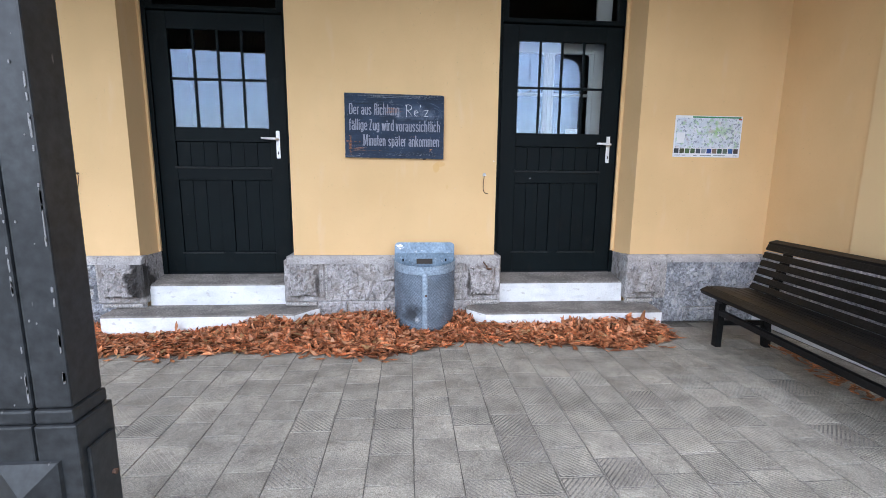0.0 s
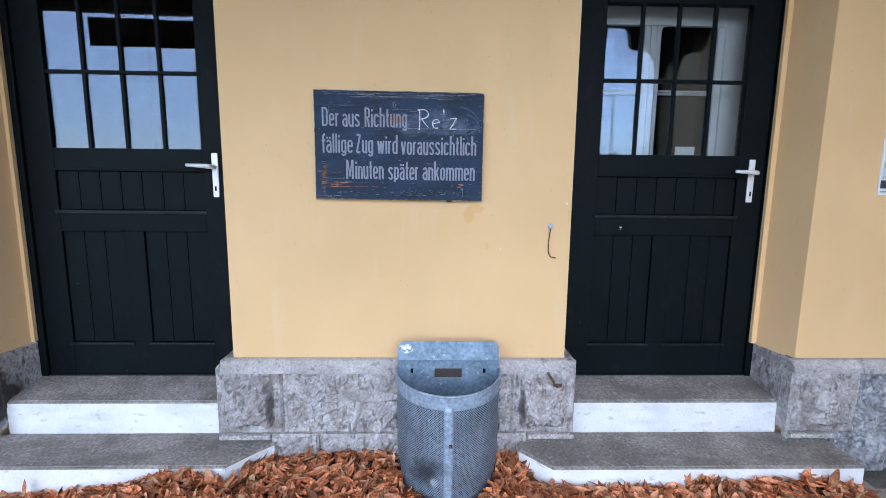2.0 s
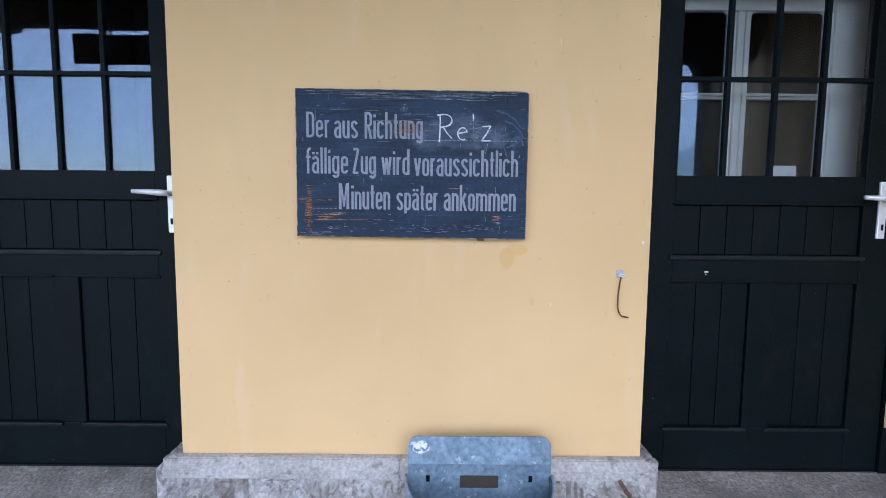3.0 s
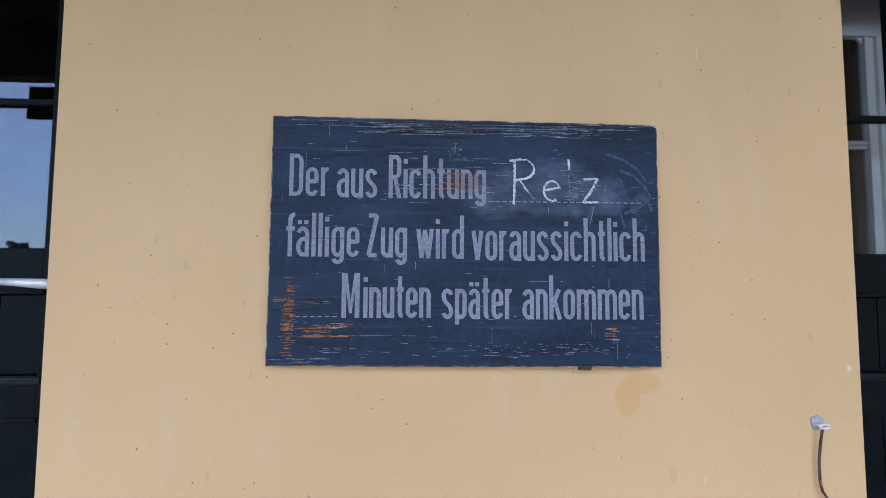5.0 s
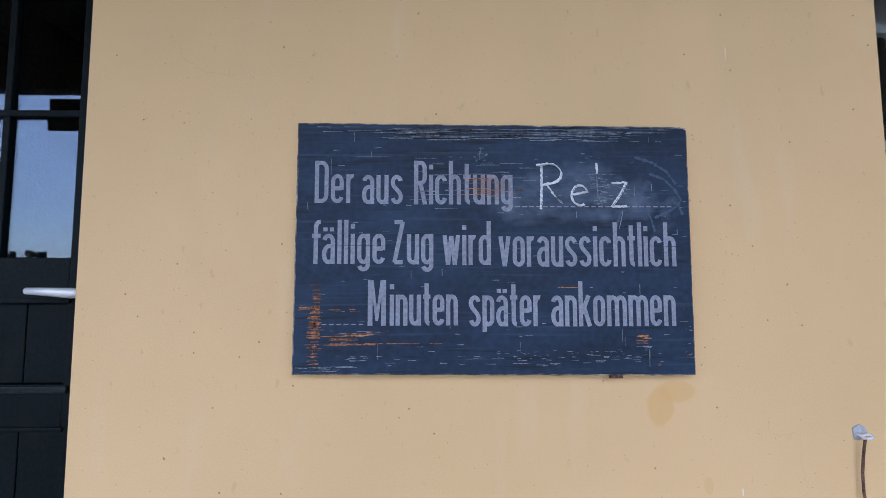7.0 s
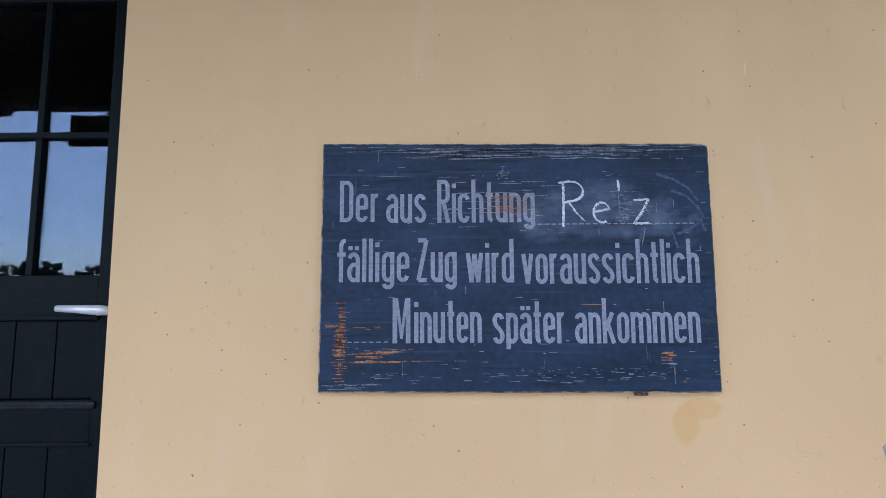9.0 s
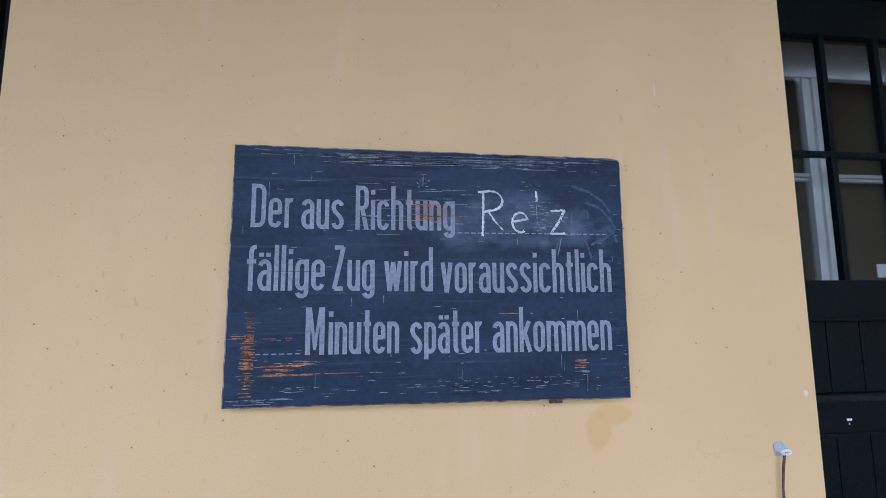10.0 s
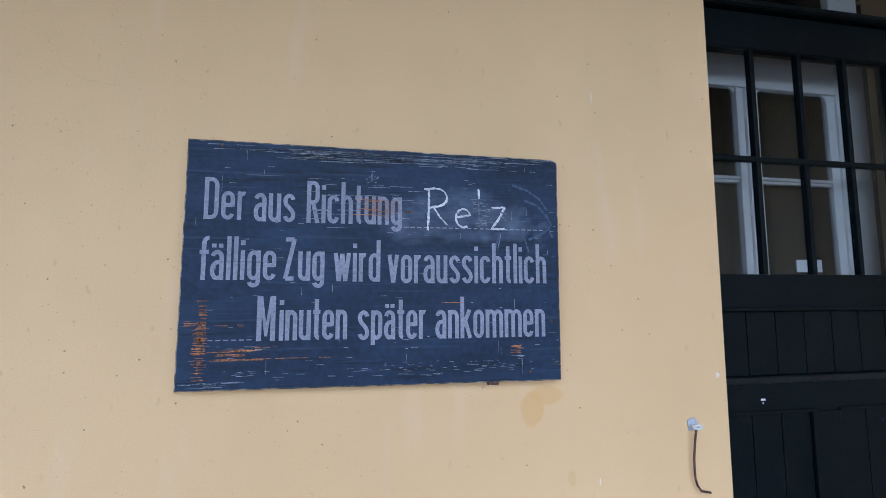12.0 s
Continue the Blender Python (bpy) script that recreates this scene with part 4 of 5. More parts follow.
    strap = shell(0.04, 0.515, r + 0.004, mid - 0.085, mid + 0.085, 4, BAND, "centre_strap", label="smooth vertical strap")
    bm = bmesh.new()
    tube(bm, [(cx - (r + 0.003) * math.cos(a), yb - (r + 0.003) * math.sin(a), 0.556 - 0.024 * math.sin(a)) for a in [math.pi * k / 30 for k in range(31)]], 0.0055, 6)
    part("rolled_rim", bm, BAND, b, smooth=True)
    bm = bmesh.new()
    pts = [(cx - (r - 0.02) * math.cos(a), yb - (r - 0.02) * math.sin(a)) for a in [math.pi * k / 24 for k in range(25)]]
    part("floor_plate", prism(bm, pts, 0.03, 0.04), GALV, b)
    part("latch", boxes((cx - 0.004, cx + 0.012, yb - r - 0.014, yb - r - 0.002, 0.315, 0.327), bevel=0.002), RUST, strap, "small rusty latch")
    return b


litter_bin()


# ---- the painted board ----
SX0, SX1, SZ0, SZ1, SY = -0.319, 0.421, 1.319, 1.787, -0.030
sign = thing("notice_board", "weathered blue-black wooden train delay board with painted lettering", "sign", at=(0.05, -0.015, 1.55))
bm = bmesh.new()
nx, nz = 60, 40
top_edge, rows = [], []
for j in range(nz + 1):
    row = []
    for i in range(nx + 1):
        u, v = i / nx, j / nz
        x, z = SX0 + (SX1 - SX0) * u - 0.002 * (1 - v), SZ0 + (SZ1 - SZ0) * v - 0.005 * u
        if j in (0, nz):
            z += 0.0015 * noise.noise(Vector((x * 40, v, 1)))
        if i in (0, nx):
            x += 0.0012 * noise.noise(Vector((u, z * 40, 5)))
        corner = min(u, 1 - u) * (SX1 - SX0) + min(v, 1 - v) * (SZ1 - SZ0)
        if u > 0.5 and v > 0.5 and corner < 0.012:
            z -= (0.012 - corner) * 0.6
        row.append(bm.verts.new((x, SY, z)))
    rows.append(row)
for a, b in zip(rows, rows[1:]):
    for i in range(nx):
        bm.faces.new((a[i], a[i + 1], b[i + 1], b[i]))
rim = rows[0] + [r[-1] for r in rows[1:-1]] + rows[-1][::-1] + [r[0] for r in rows[1:-1]][::-1]
mid_x, mid_z = (SX0 + SX1) / 2, (SZ0 + SZ1) / 2
worn = []
for v in rim:
    worn.append(bm.verts.new((v.co.x, SY + 0.0022, v.co.z)))
    e = 0.0026 + 0.0009 * noise.noise(v.co * 60)
    v.co.x -= e * (1 if v.co.x > mid_x else -1) * (abs(v.co.x - mid_x) > 0.366)
    v.co.z -= e * (1 if v.co.z > mid_z else -1) * (abs(v.co.z - mid_z) > 0.226)
chamfer = [bm.faces.new((rim[(i + 1) % len(rim)], rim[i], worn[i], worn[(i + 1) % len(rim)])) for i in range(len(rim))]
rim = worn
back = [bm.verts.new((v.co.x, -0.008, v.co.z)) for v in rim]
sides = chamfer + [bm.faces.new((rim[(i + 1) % len(rim)], rim[i], back[i], back[(i + 1) % len(rim)])) for i in range(len(rim))]
bm.faces.new(back)
for f in sides:
    f.material_index = 1
panel = part("panel", bm, SIGN, sign, "blue-black painted board with bare worn edges")
panel.data.materials.append(SIGN_EDGE)
for xx in (-0.25, 0.35):
    part("batten", boxes((xx - 0.02, xx + 0.02, -0.0075, 0.0, 1.36, 1.74)), SIGN_EDGE, sign)


def arc(cx, cz, rx, rz, a0, a1, n=12):
    return [(cx + rx * math.cos(radians(a0 + (a1 - a0) * k / n)), cz + rz * math.sin(radians(a0 + (a1 - a0) * k / n))) for k in range(n + 1)]


def top_arc(a0, a1, x=0.12):
    return arc(x, 0.51, 0.12, 0.125, a0, a1)


def low_arc(a0, a1, x=0.12):
    return arc(x, 0.17, 0.12, 0.125, a0, a1)


def stencil(c):
    """Brush lines of one narrow upright sign painter's letter, capital height 1, and its width."""
    stem, tall = [(0, 0), (0, 0.68)], [(0, 0), (0, 1)]
    bowl = top_arc(0, 180) + low_arc(180, 360) + [(0.24, 0.51)]
    arch = top_arc(180, 0) + [(0.24, 0)]
    small_a = [top_arc(165, 0) + [(0.24, 0)], [(0.24, 0.40), (0.12, 0.40)] + arc(0.12, 0.22, 0.12, 0.175, 100, 270) + [(0.24, 0.07)]]
    if c == "o":
        return [bowl], 0.24
    if c == "n":
        return [stem, arch], 0.24
    if c == "m":
        return [stem, arch, top_arc(180, 0, 0.36) + [(0.48, 0)]], 0.48
    if c == "h":
        return [tall, arch], 0.24
    if c == "u":
        return [[(0, 0.68)] + low_arc(180, 360), [(0.24, 0), (0.24, 0.68)]], 0.24
    if c == "r":
        return [stem, arc(0.12, 0.51, 0.12, 0.125, 180, 75)], 0.12
    if c == "e":
        return [[(0.24, 0.31)] + top_arc(0, 180) + low_arc(180, 345), [(0, 0.345), (0.24, 0.345)]], 0.24
    if c == "a":
        return small_a, 0.24
    if c == "ä":
        return small_a + [[(0.03, 0.735), (0.03, 0.825)], [(0.21, 0.735), (0.21, 0.825)]], 0.24
    if c == "s":
        return [top_arc(15, 180) + [(0.01, 0.46), (0.05, 0.40), (0.19, 0.28), (0.23, 0.22)] + low_arc(360, 195)], 0.24
    if c == "c":
        return [top_arc(10, 180) + low_arc(180, 350)], 0.24
    if c == "i":
        return [stem, [(0, 0.80), (0, 0.91)]], 0.0
    if c == "l":
        return [tall], 0.0
    if c == "t":
        return [[(0.06, 0.93), (0.06, 0.15)] + arc(0.15, 0.145, 0.09, 0.10, 180, 270), [(-0.05, 0.635), (0.18, 0.635)]], 0.13
    if c == "f":
        return [[(0.06, 0), (0.06, 0.83)] + arc(0.16, 0.83, 0.10, 0.12, 180, 90) + [(0.19, 0.95)], [(-0.05, 0.635), (0.19, 0.635)]], 0.11
    if c == "g":
        return [bowl, [(0.24, 0.68), (0.24, -0.02)] + arc(0.12, -0.02, 0.12, 0.10, 0, -165)], 0.24
    if c == "d":
        return [bowl, [(0.24, 0), (0.24, 1)]], 0.24
    if c == "p":
        return [bowl, [(0, 0.68), (0, -0.12)]], 0.24
    if c == "k":
        return [tall, [(0.02, 0.28), (0.25, 0.68)], [(0.10, 0.42), (0.27, 0)]], 0.26
    if c == "v":
        return [[(0, 0.68), (0.12, 0.01)], [(0.12, 0.01), (0.24, 0.68)]], 0.24
    if c == "w":
        return [[(0, 0.68), (0.10, 0.01)], [(0.10, 0.01), (0.20, 0.66)], [(0.20, 0.66), (0.30, 0.01)], [(0.30, 0.01), (0.40, 0.68)]], 0.40
    if c == "D":
        return [tall, [(0, 0.95), (0.14, 0.95)] + arc(0.14, 0.80, 0.13, 0.15, 90, 0) + arc(0.14, 0.20, 0.13, 0.15, 0, -90) + [(0, 0.05)]], 0.27
    if c == "R":
        return [tall, [(0, 0.95), (0.14, 0.95)] + arc(0.14, 0.83, 0.12, 0.12, 90, 0) + arc(0.14, 0.61, 0.12, 0.12, 0, -90) + [(0, 0.49)], [(0.13, 0.49), (0.27, 0)]], 0.27
    return [[(0, 0.95), (0.25, 0.95)], [(0.25, 0.96), (0, 0.04)], [(0, 0.05), (0.25, 0.05)]], 0.25


def painted_word(body, x0, x1, z_base, cap):
    """One narrow painted word between two ends, on the face of the board."""
    brush, gap = 0.095, 0.185
    x = -gap
    for c in body:
        x += stencil(c)[1] + gap
    kx = (x1 - x0 - brush * cap) / x
    x = x0 + brush * cap / 2
    for c in body:
        lines, wide = stencil(c)
        bm = bmesh.new()
        for n, line in enumerate(lines):
            pts = [Vector((x + a * kx, z_base + b * cap)) for a, b in line]
            pts = [p for k, p in enumerate(pts) if k == 0 or (p - pts[k - 1]).length > 1e-5]
            y, prev = SY - 0.0008 - 0.00012 * n, None
            for k, p in enumerate(pts):
                d = (pts[min(k + 1, len(pts) - 1)] - pts[max(k - 1, 0)]).normalized()
                w = brush * cap / 2
                a, b = bm.verts.new((p.x - d.y * w, y, p.y + d.x * w)), bm.verts.new((p.x + d.y * w, y, p.y - d.x * w))
                if prev:
                    bm.faces.new((prev[0], a, b, prev[1]))
                prev = (a, b)
        part("letter", bm, LETTER, panel, "grey-white painted letter " + c)
        x += (wide + gap) * kx


for word, xa, xb, z_base, cap in (
        ("Der", -0.285, -0.211, 1.6335, 0.080), ("aus", -0.197, -0.121, 1.6315, 0.081), ("Richtung", -0.100, 0.085, 1.6310, 0.083),
        ("fällige", -0.289, -0.153, 1.5200, 0.082), ("Zug", -0.140, -0.064, 1.5190, 0.083), ("wird", -0.047, 0.043, 1.5175, 0.082), ("voraussichtlich", 0.057, 0.390, 1.5145, 0.083),
        ("inuten", -0.144, -0.019, 1.4070, 0.083), ("später", 0.001, 0.135, 1.4050, 0.083), ("ankommen", 0.153, 0.385, 1.4045, 0.083)):
    painted_word(word, xa, xb, z_base, cap)


bm = bmesh.new()
outline = [(-0.184 + 0.033 * u, 1.4070 + 0.083 * v) for u, v in ((0, 0), (0, 1), (0.30, 1), (0.5, 0.38), (0.70, 1), (1, 1), (1, 0), (0.74, 0), (0.74, 0.62), (0.57, 0.10), (0.43, 0.10), (0.26, 0.62), (0.26, 0))]
prism(bm, outline, SY - 0.0012, SY - 0.0002, "y")
part("letter", bm, LETTER, panel, "grey-white painted capital M")


def strokes(name, lines, width, material, label, y=SY - 0.0016, ragged=0.3, seed=3):
    """Flat brush or chalk strokes along polylines in the plane of the board."""
    rnd = random.Random(seed)
    bm = bmesh.new()
    for line in lines:
        pts = []
        for a, b in zip(line, line[1:]):
            n = max(2, int(math.dist(a, b) / 0.003))
            pts += [(a[0] + (b[0] - a[0]) * k / n, a[1] + (b[1] - a[1]) * k / n) for k in range(n)]
        pts.append(line[-1])
        prev = None
        for k, p in enumerate(pts):
            q = pts[min(k + 1, len(pts) - 1)]
            o = pts[max(k - 1, 0)]
            d = Vector((q[0] - o[0], q[1] - o[1])).normalized()
            w = width * (1 + ragged * rnd.uniform(-1, 1)) / 2
            a, b = bm.verts.new((p[0] - d.y * w, y, p[1] + d.x * w)), bm.verts.new((p[0] + d.y * w, y, p[1] - d.x * w))
            if prev:
                bm.faces.new((prev[0], a, b, prev[1]))
            prev = (a, b)
    return part(name, bm, material, sign, label)


for letter in (
        [[(0.139, 1.707), (0.139, 1.665), (0.137, 1.622)],
         [(0.130, 1.706), (0.152, 1.709)] + arc(0.153, 1.690, 0.024, 0.019, 90, -90, 9) + [(0.140, 1.668)],
         [(0.150, 1.668), (0.162, 1.650), (0.177, 1.634)]],
        [[(0.196, 1.650), (0.226, 1.656)] + arc(0.211, 1.649, 0.0155, 0.019, 20, 300, 14)],
        [[(0.2435, 1.711), (0.2445, 1.690)]],
        [[(0.272, 1.672), (0.300, 1.674), (0.288, 1.651), (0.270, 1.627), (0.300, 1.628)]]):
    strokes("chalk_letter", letter, 0.0030, CHALK, "white chalk handwriting", ragged=0.55)
    strokes("chalk_trace", [[(px + 0.0022, pz - 0.0016) for px, pz in line] for line in letter], 0.0013, CHALK, "fainter second chalk line", ragged=0.8, seed=5)
for trace in ([(0.2445, 1.684), (0.245, 1.650), (0.254, 1.630)], [(0.292, 1.618), (0.288, 1.600), (0.284, 1.585)]):
    strokes("rubbed_letter", [trace], 0.0014, PALE_SCRATCH, "rubbed out chalk letter", seed=4)
smear = flat("wiped_chalk", (0.060, 0.085, 0.130), 0.9)
for k, line in enumerate((
        [(0.318, 1.722), (0.350, 1.712), (0.378, 1.694), (0.395, 1.670)], [(0.345, 1.690), (0.372, 1.680), (0.392, 1.660), (0.404, 1.640)],
        [(0.404, 1.640), (0.395, 1.628), (0.376, 1.616), (0.352, 1.606)], [(0.330, 1.630), (0.345, 1.605), (0.352, 1.580)],
        [(0.385, 1.640), (0.398, 1.630), (0.406, 1.612)], [(0.290, 1.620), (0.283, 1.600), (0.278, 1.585)], [(0.225, 1.700), (0.245, 1.690), (0.262, 1.672)])):
    strokes("chalk_smear", [line], 0.0045, smear, "faint wiped chalk stroke", y=SY - 0.0006, ragged=0.6, seed=20 + k)
# dotted writing lines
bm = bmesh.new()
for x0, x1, z, w, g in ((0.090, 0.382, 1.6270, 0.0085, 0.0045), (-0.268, -0.190, 1.4095, 0.0085, 0.0050)):
    x = x0
    while x < x1:
        box(bm, x, x + w, SY - 0.0014, SY - 0.0004, z - 0.0009, z + 0.0009)
        x += w + g
tagged(part("dotted_line", bm, LETTER, sign, "dashed writing lines"), kind="stuff")


def scratches(name, rows, material, label, seed):
    """Fine horizontal and upright wear marks: rows of x0, x1, z0, z1, count, upright, length."""
    rnd = random.Random(seed)
    bm = bmesh.new()
    for x0, x1, z0, z1, count, upright, length in rows:
        for k in range(count):
            x, z = rnd.uniform(x0, x1), rnd.uniform(z0, z1)
            ln, th = length * rnd.uniform(0.3, 1.0), rnd.uniform(0.0004, 0.0012)
            h = (th, ln) if upright else (ln, th)
            xa, xb = max(SX0 + 0.003, x - h[0] / 2), min(SX1 - 0.004, x + h[0] / 2)
            za, zb = max(SZ0 + 0.003, z - h[1] / 2), min(SZ1 - 0.008, z + h[1] / 2)
            if xa >= xb or za >= zb:
                continue
            q = [bm.verts.new((px, SY - 0.0020, pz)) for px, pz in ((xa, za), (xb, za + rnd.uniform(-0.0006, 0.0006)), (xb, zb), (xa, zb + rnd.uniform(-0.0006, 0.0006)))]
            bm.faces.new(q)
    return tagged(part(name, bm, material, sign, label), kind="stuff")


scratches("bare_wood_wear", [
    (-0.284, -0.277, 1.370, 1.432, 40, False, 0.026), (-0.281, -0.275, 1.432, 1.487, 34, False, 0.018), (-0.288, -0.274, 1.338, 1.370, 14, False, 0.022), (-0.287, -0.277, 1.408, 1.424, 14, False, 0.020),
    (-0.283, -0.276, 1.36, 1.47, 3, True, 0.03), (-0.305, -0.28, 1.435, 1.446, 5, False, 0.03),
    (-0.255, -0.19, 1.386, 1.393, 8, False, 0.05), (-0.255, -0.10, 1.3725, 1.3755, 11, False, 0.05), (-0.24, -0.19, 1.379, 1.384, 5, False, 0.05), (-0.245, -0.193, 1.433, 1.437, 4, False, 0.026), (-0.08, -0.055, 1.374, 1.376, 2, False, 0.03),
    (-0.20, -0.14, 1.394, 1.397, 4, False, 0.03), (0.315, 0.329, 1.372, 1.392, 13, False, 0.022), (0.17, 0.20, 1.473, 1.476, 3, False, 0.025),
    (-0.02, 0.065, 1.648, 1.680, 12, False, 0.05), (0.08, 0.11, 1.645, 1.660, 3, False, 0.03)], BARE, "bare orange wood where the paint is worn away", 11)
scratches("pale_scratching", [
    (-0.13, 0.26, 1.752, 1.777, 70, False, 0.11), (-0.30, 0.40, 1.768, 1.780, 36, False, 0.06), (0.15, 0.32, 1.752, 1.768, 30, False, 0.03), (-0.28, 0.38, 1.335, 1.355, 46, False, 0.020), (-0.30, 0.41, 1.33, 1.77, 110, False, 0.014),
    (-0.30, 0.40, 1.34, 1.76, 22, True, 0.030), (-0.1, 0.12, 1.62, 1.72, 30, False, 0.05), (-0.31, -0.2, 1.325, 1.335, 16, False, 0.04),
    (0.013, 0.038, 1.712, 1.728, 22, False, 0.006), (0.022, 0.027, 1.722, 1.745, 4, True, 0.02), (0.232, 0.262, 1.628, 1.690, 44, False, 0.012), (0.262, 0.30, 1.64, 1.67, 24, False, 0.014),
    (-0.285, -0.15, 1.39, 1.40, 10, False, 0.02), (0.05, 0.30, 1.346, 1.362, 40, False, 0.008), (0.332, 0.334, 1.335, 1.372, 3, True, 0.035), (0.312, 0.332, 1.352, 1.370, 9, False, 0.018),
    (0.40, 0.412, 1.33, 1.43, 8, False, 0.006)], PALE_SCRATCH, "pale scratches and flaked paint", 12)
scratches("dark_chips", [(0.05, 0.25, 1.340, 1.366, 34, False, 0.010), (-0.28, 0.40, 1.332, 1.36, 30, False, 0.014), (-0.1, 0.3, 1.772, 1.780, 14, False, 0.05)], flat("dark_flaked_paint", (0.006, 0.007, 0.009)), "dark gaps where paint has flaked", 14)
for x, z in ((-0.258, 1.777), (0.007, 1.774), (0.398, 1.437), (0.35, 1.335), (0.404, 1.35)):
    bm = bmesh.new()
    tube(bm, [(x, SY + 0.001, z), (x, SY - 0.003, z)], 0.0028, 8)
    part("screw", bm, RUST, panel)
part("bottom_nail", boxes((0.262, 0.285, SY + 0.004, SY + 0.014, SZ0 - 0.010, SZ0 - 0.0045)), RUST, sign)


# ---- map poster ----
poster = thing("map_poster", "printed hiking map with a row of small pictures", "poster", at=(2.54, 0, 1.52))
sheet = part("sheet", boxes((2.26, 2.82, -0.005, -0.001, 1.360, 1.682)), PAPER, poster)
part("map_print", boxes((2.272, 2.812, -0.0065, -0.0051, 1.432, 1.664)), MAP, sheet, "pale green and grey map print")
part("title_bar", boxes((2.40, 2.805, -0.0075, -0.0051, 1.665, 1.676)), flat("poster_green", (0.05, 0.25, 0.11)), sheet, "green title bar")
part("red_corner", boxes((2.785, 2.812, -0.0078, -0.0051, 1.652, 1.664)), flat("poster_red", (0.35, 0.05, 0.03)), sheet)
part("legend", boxes((2.28, 2.345, -0.0078, -0.0066, 1.47, 1.55)), PAPER, sheet, "white legend box")
for k, col in enumerate(((0.03, 0.04, 0.05), (0.05, 0.06, 0.03), (0.07, 0.13, 0.05), (0.06, 0.11, 0.05), (0.06, 0.08, 0.10), (0.30, 0.34, 0.38), (0.02, 0.07, 0.28), (0.20, 0.15, 0.12), (0.03, 0.09, 0.07), (0.10, 0.13, 0.10), (0.03, 0.11, 0.30), (0.05, 0.04, 0.04))):
    xx = 2.268 + k * 0.0455
    part("picture", boxes((xx, xx + 0.037, -0.0068, -0.0051, 1.390, 1.427)), flat("poster_picture", col), sheet)
for xa, xb, z in ((2.27, 2.32, 1.374), (2.335, 2.365, 1.374), (2.43, 2.46, 1.373), (2.49, 2.58, 1.373), (2.60, 2.70, 1.373), (2.77, 2.80, 1.373)):
    part("print_bar", boxes((xa, xb, -0.0065, -0.0051, z - 0.002, z + 0.003)), flat("poster_grey", (0.20, 0.22, 0.24)), sheet)


# ---- hooks ----
def hook(points, label, plaster_patch=False):
    h = thing("stay_hook", label, "hook", group="door stay hooks", at=points[0])
    bm = bmesh.new()
    tube(bm, points, 0.0025, 7)
    part("wire", bm, RUST, h, smooth=True)
    x, y, z = points[0]
    bm = bmesh.new()
    tube(bm, [(x + 0.004 + 0.010 * math.cos(a), -0.014, z + 0.004 * math.sin(a) + 0.004) for a in [2 * math.pi * k / 12 for k in range(13)]], 0.0026, 6)
    tube(bm, [(x - 0.004, 0.0, z + 0.005), (x - 0.004, -0.016, z + 0.005)], 0.0034, 7)
    part("eye_screw", bm, ALU if plaster_patch else RUST, h, smooth=True)
    if plaster_patch:
        bm = bmesh.new()
        prism(bm, [(x + 0.013 * (1 + 0.18 * math.sin(3 * a + 1)) * math.cos(a), z + 0.008 + 0.014 * (1 + 0.15 * math.sin(2 * a)) * math.sin(a)) for a in [2 * math.pi * k / 16 for k in range(16)]], -0.003, -0.0005, "y")
        part("filler", bm, flat("grey_filler", (0.42, 0.43, 0.46)), h, "white filler round the screw")
    return h


hook([(0.741, -0.014, 1.193), (0.7375, -0.012, 1.165), (0.735, -0.010, 1.130), (0.735, -0.010, 1.092), (0.739, -0.010, 1.074), (0.749, -0.010, 1.060), (0.772, -0.010, 1.055)], "thin rusty wire stay hook hanging from a screw eye", True)
hook([(-2.250, -0.016, 1.176), (-2.243, -0.014, 1.165), (-2.245, -0.012, 1.13), (-2.262, -0.010, 1.06), (-2.290, -0.010, 0.95), (-2.309, -0.010, 0.86), (-2.314, -0.010, 0.812), (-2.305, -0.010, 0.797), (-2.318, -0.010, 0.789), (-2.385, -0.010, 0.787)], "long rusty wire stay hook hanging on the wall")

# ---- letter box ----
lb = thing("letter_box", "grey sheet metal letter box with a sloping lid", "letter box", at=(-2.62, 0, 1.08))
part("case", boxes((-2.80, -2.475, -0.12, -0.001, 1.082, 1.448), bevel=0.006), BOX_GREY, lb)
bm = prism(bmesh.new(), [(0.0, 1.474), (-0.14, 1.452), (-0.14, 1.446), (0.0, 1.462)], -2.815, -2.455, "x")
part("lid", bm, POST, lb, "dark sloping lid")
part("slot", boxes((-2.75, -2.53, -0.1235, -0.1202, 1.39, 1.408), bevel=0.001), POST, lb)
for zz in (1.24, 1.32):
    bm = bmesh.new()
    tube(bm, [(-2.52, -0.119, zz), (-2.52, -0.124, zz)], 0.006, 8)
    part("rivet", bm, ALU, lb)


# ---- iron stub in the corner block ----
stub = thing("iron_stub", "short rusty iron stub set in the corner stone", "iron bar", at=(0.76, -0.08, 0.50))
bm = bmesh.new()
tube(bm, [(0.742, -0.066, 0.521), (0.756, -0.088, 0.500), (0.768, -0.094, 0.484)], 0.006, 8)
part("bar", bm, RUST, stub)
bm = bmesh.new()
tube(bm, [(0.762, -0.097, 0.476), (0.780, -0.100, 0.472), (0.801, -0.100, 0.474)], [0.008, 0.010, 0.007], 7)
part("lug", bm, RUST, stub, "forged rusty head")

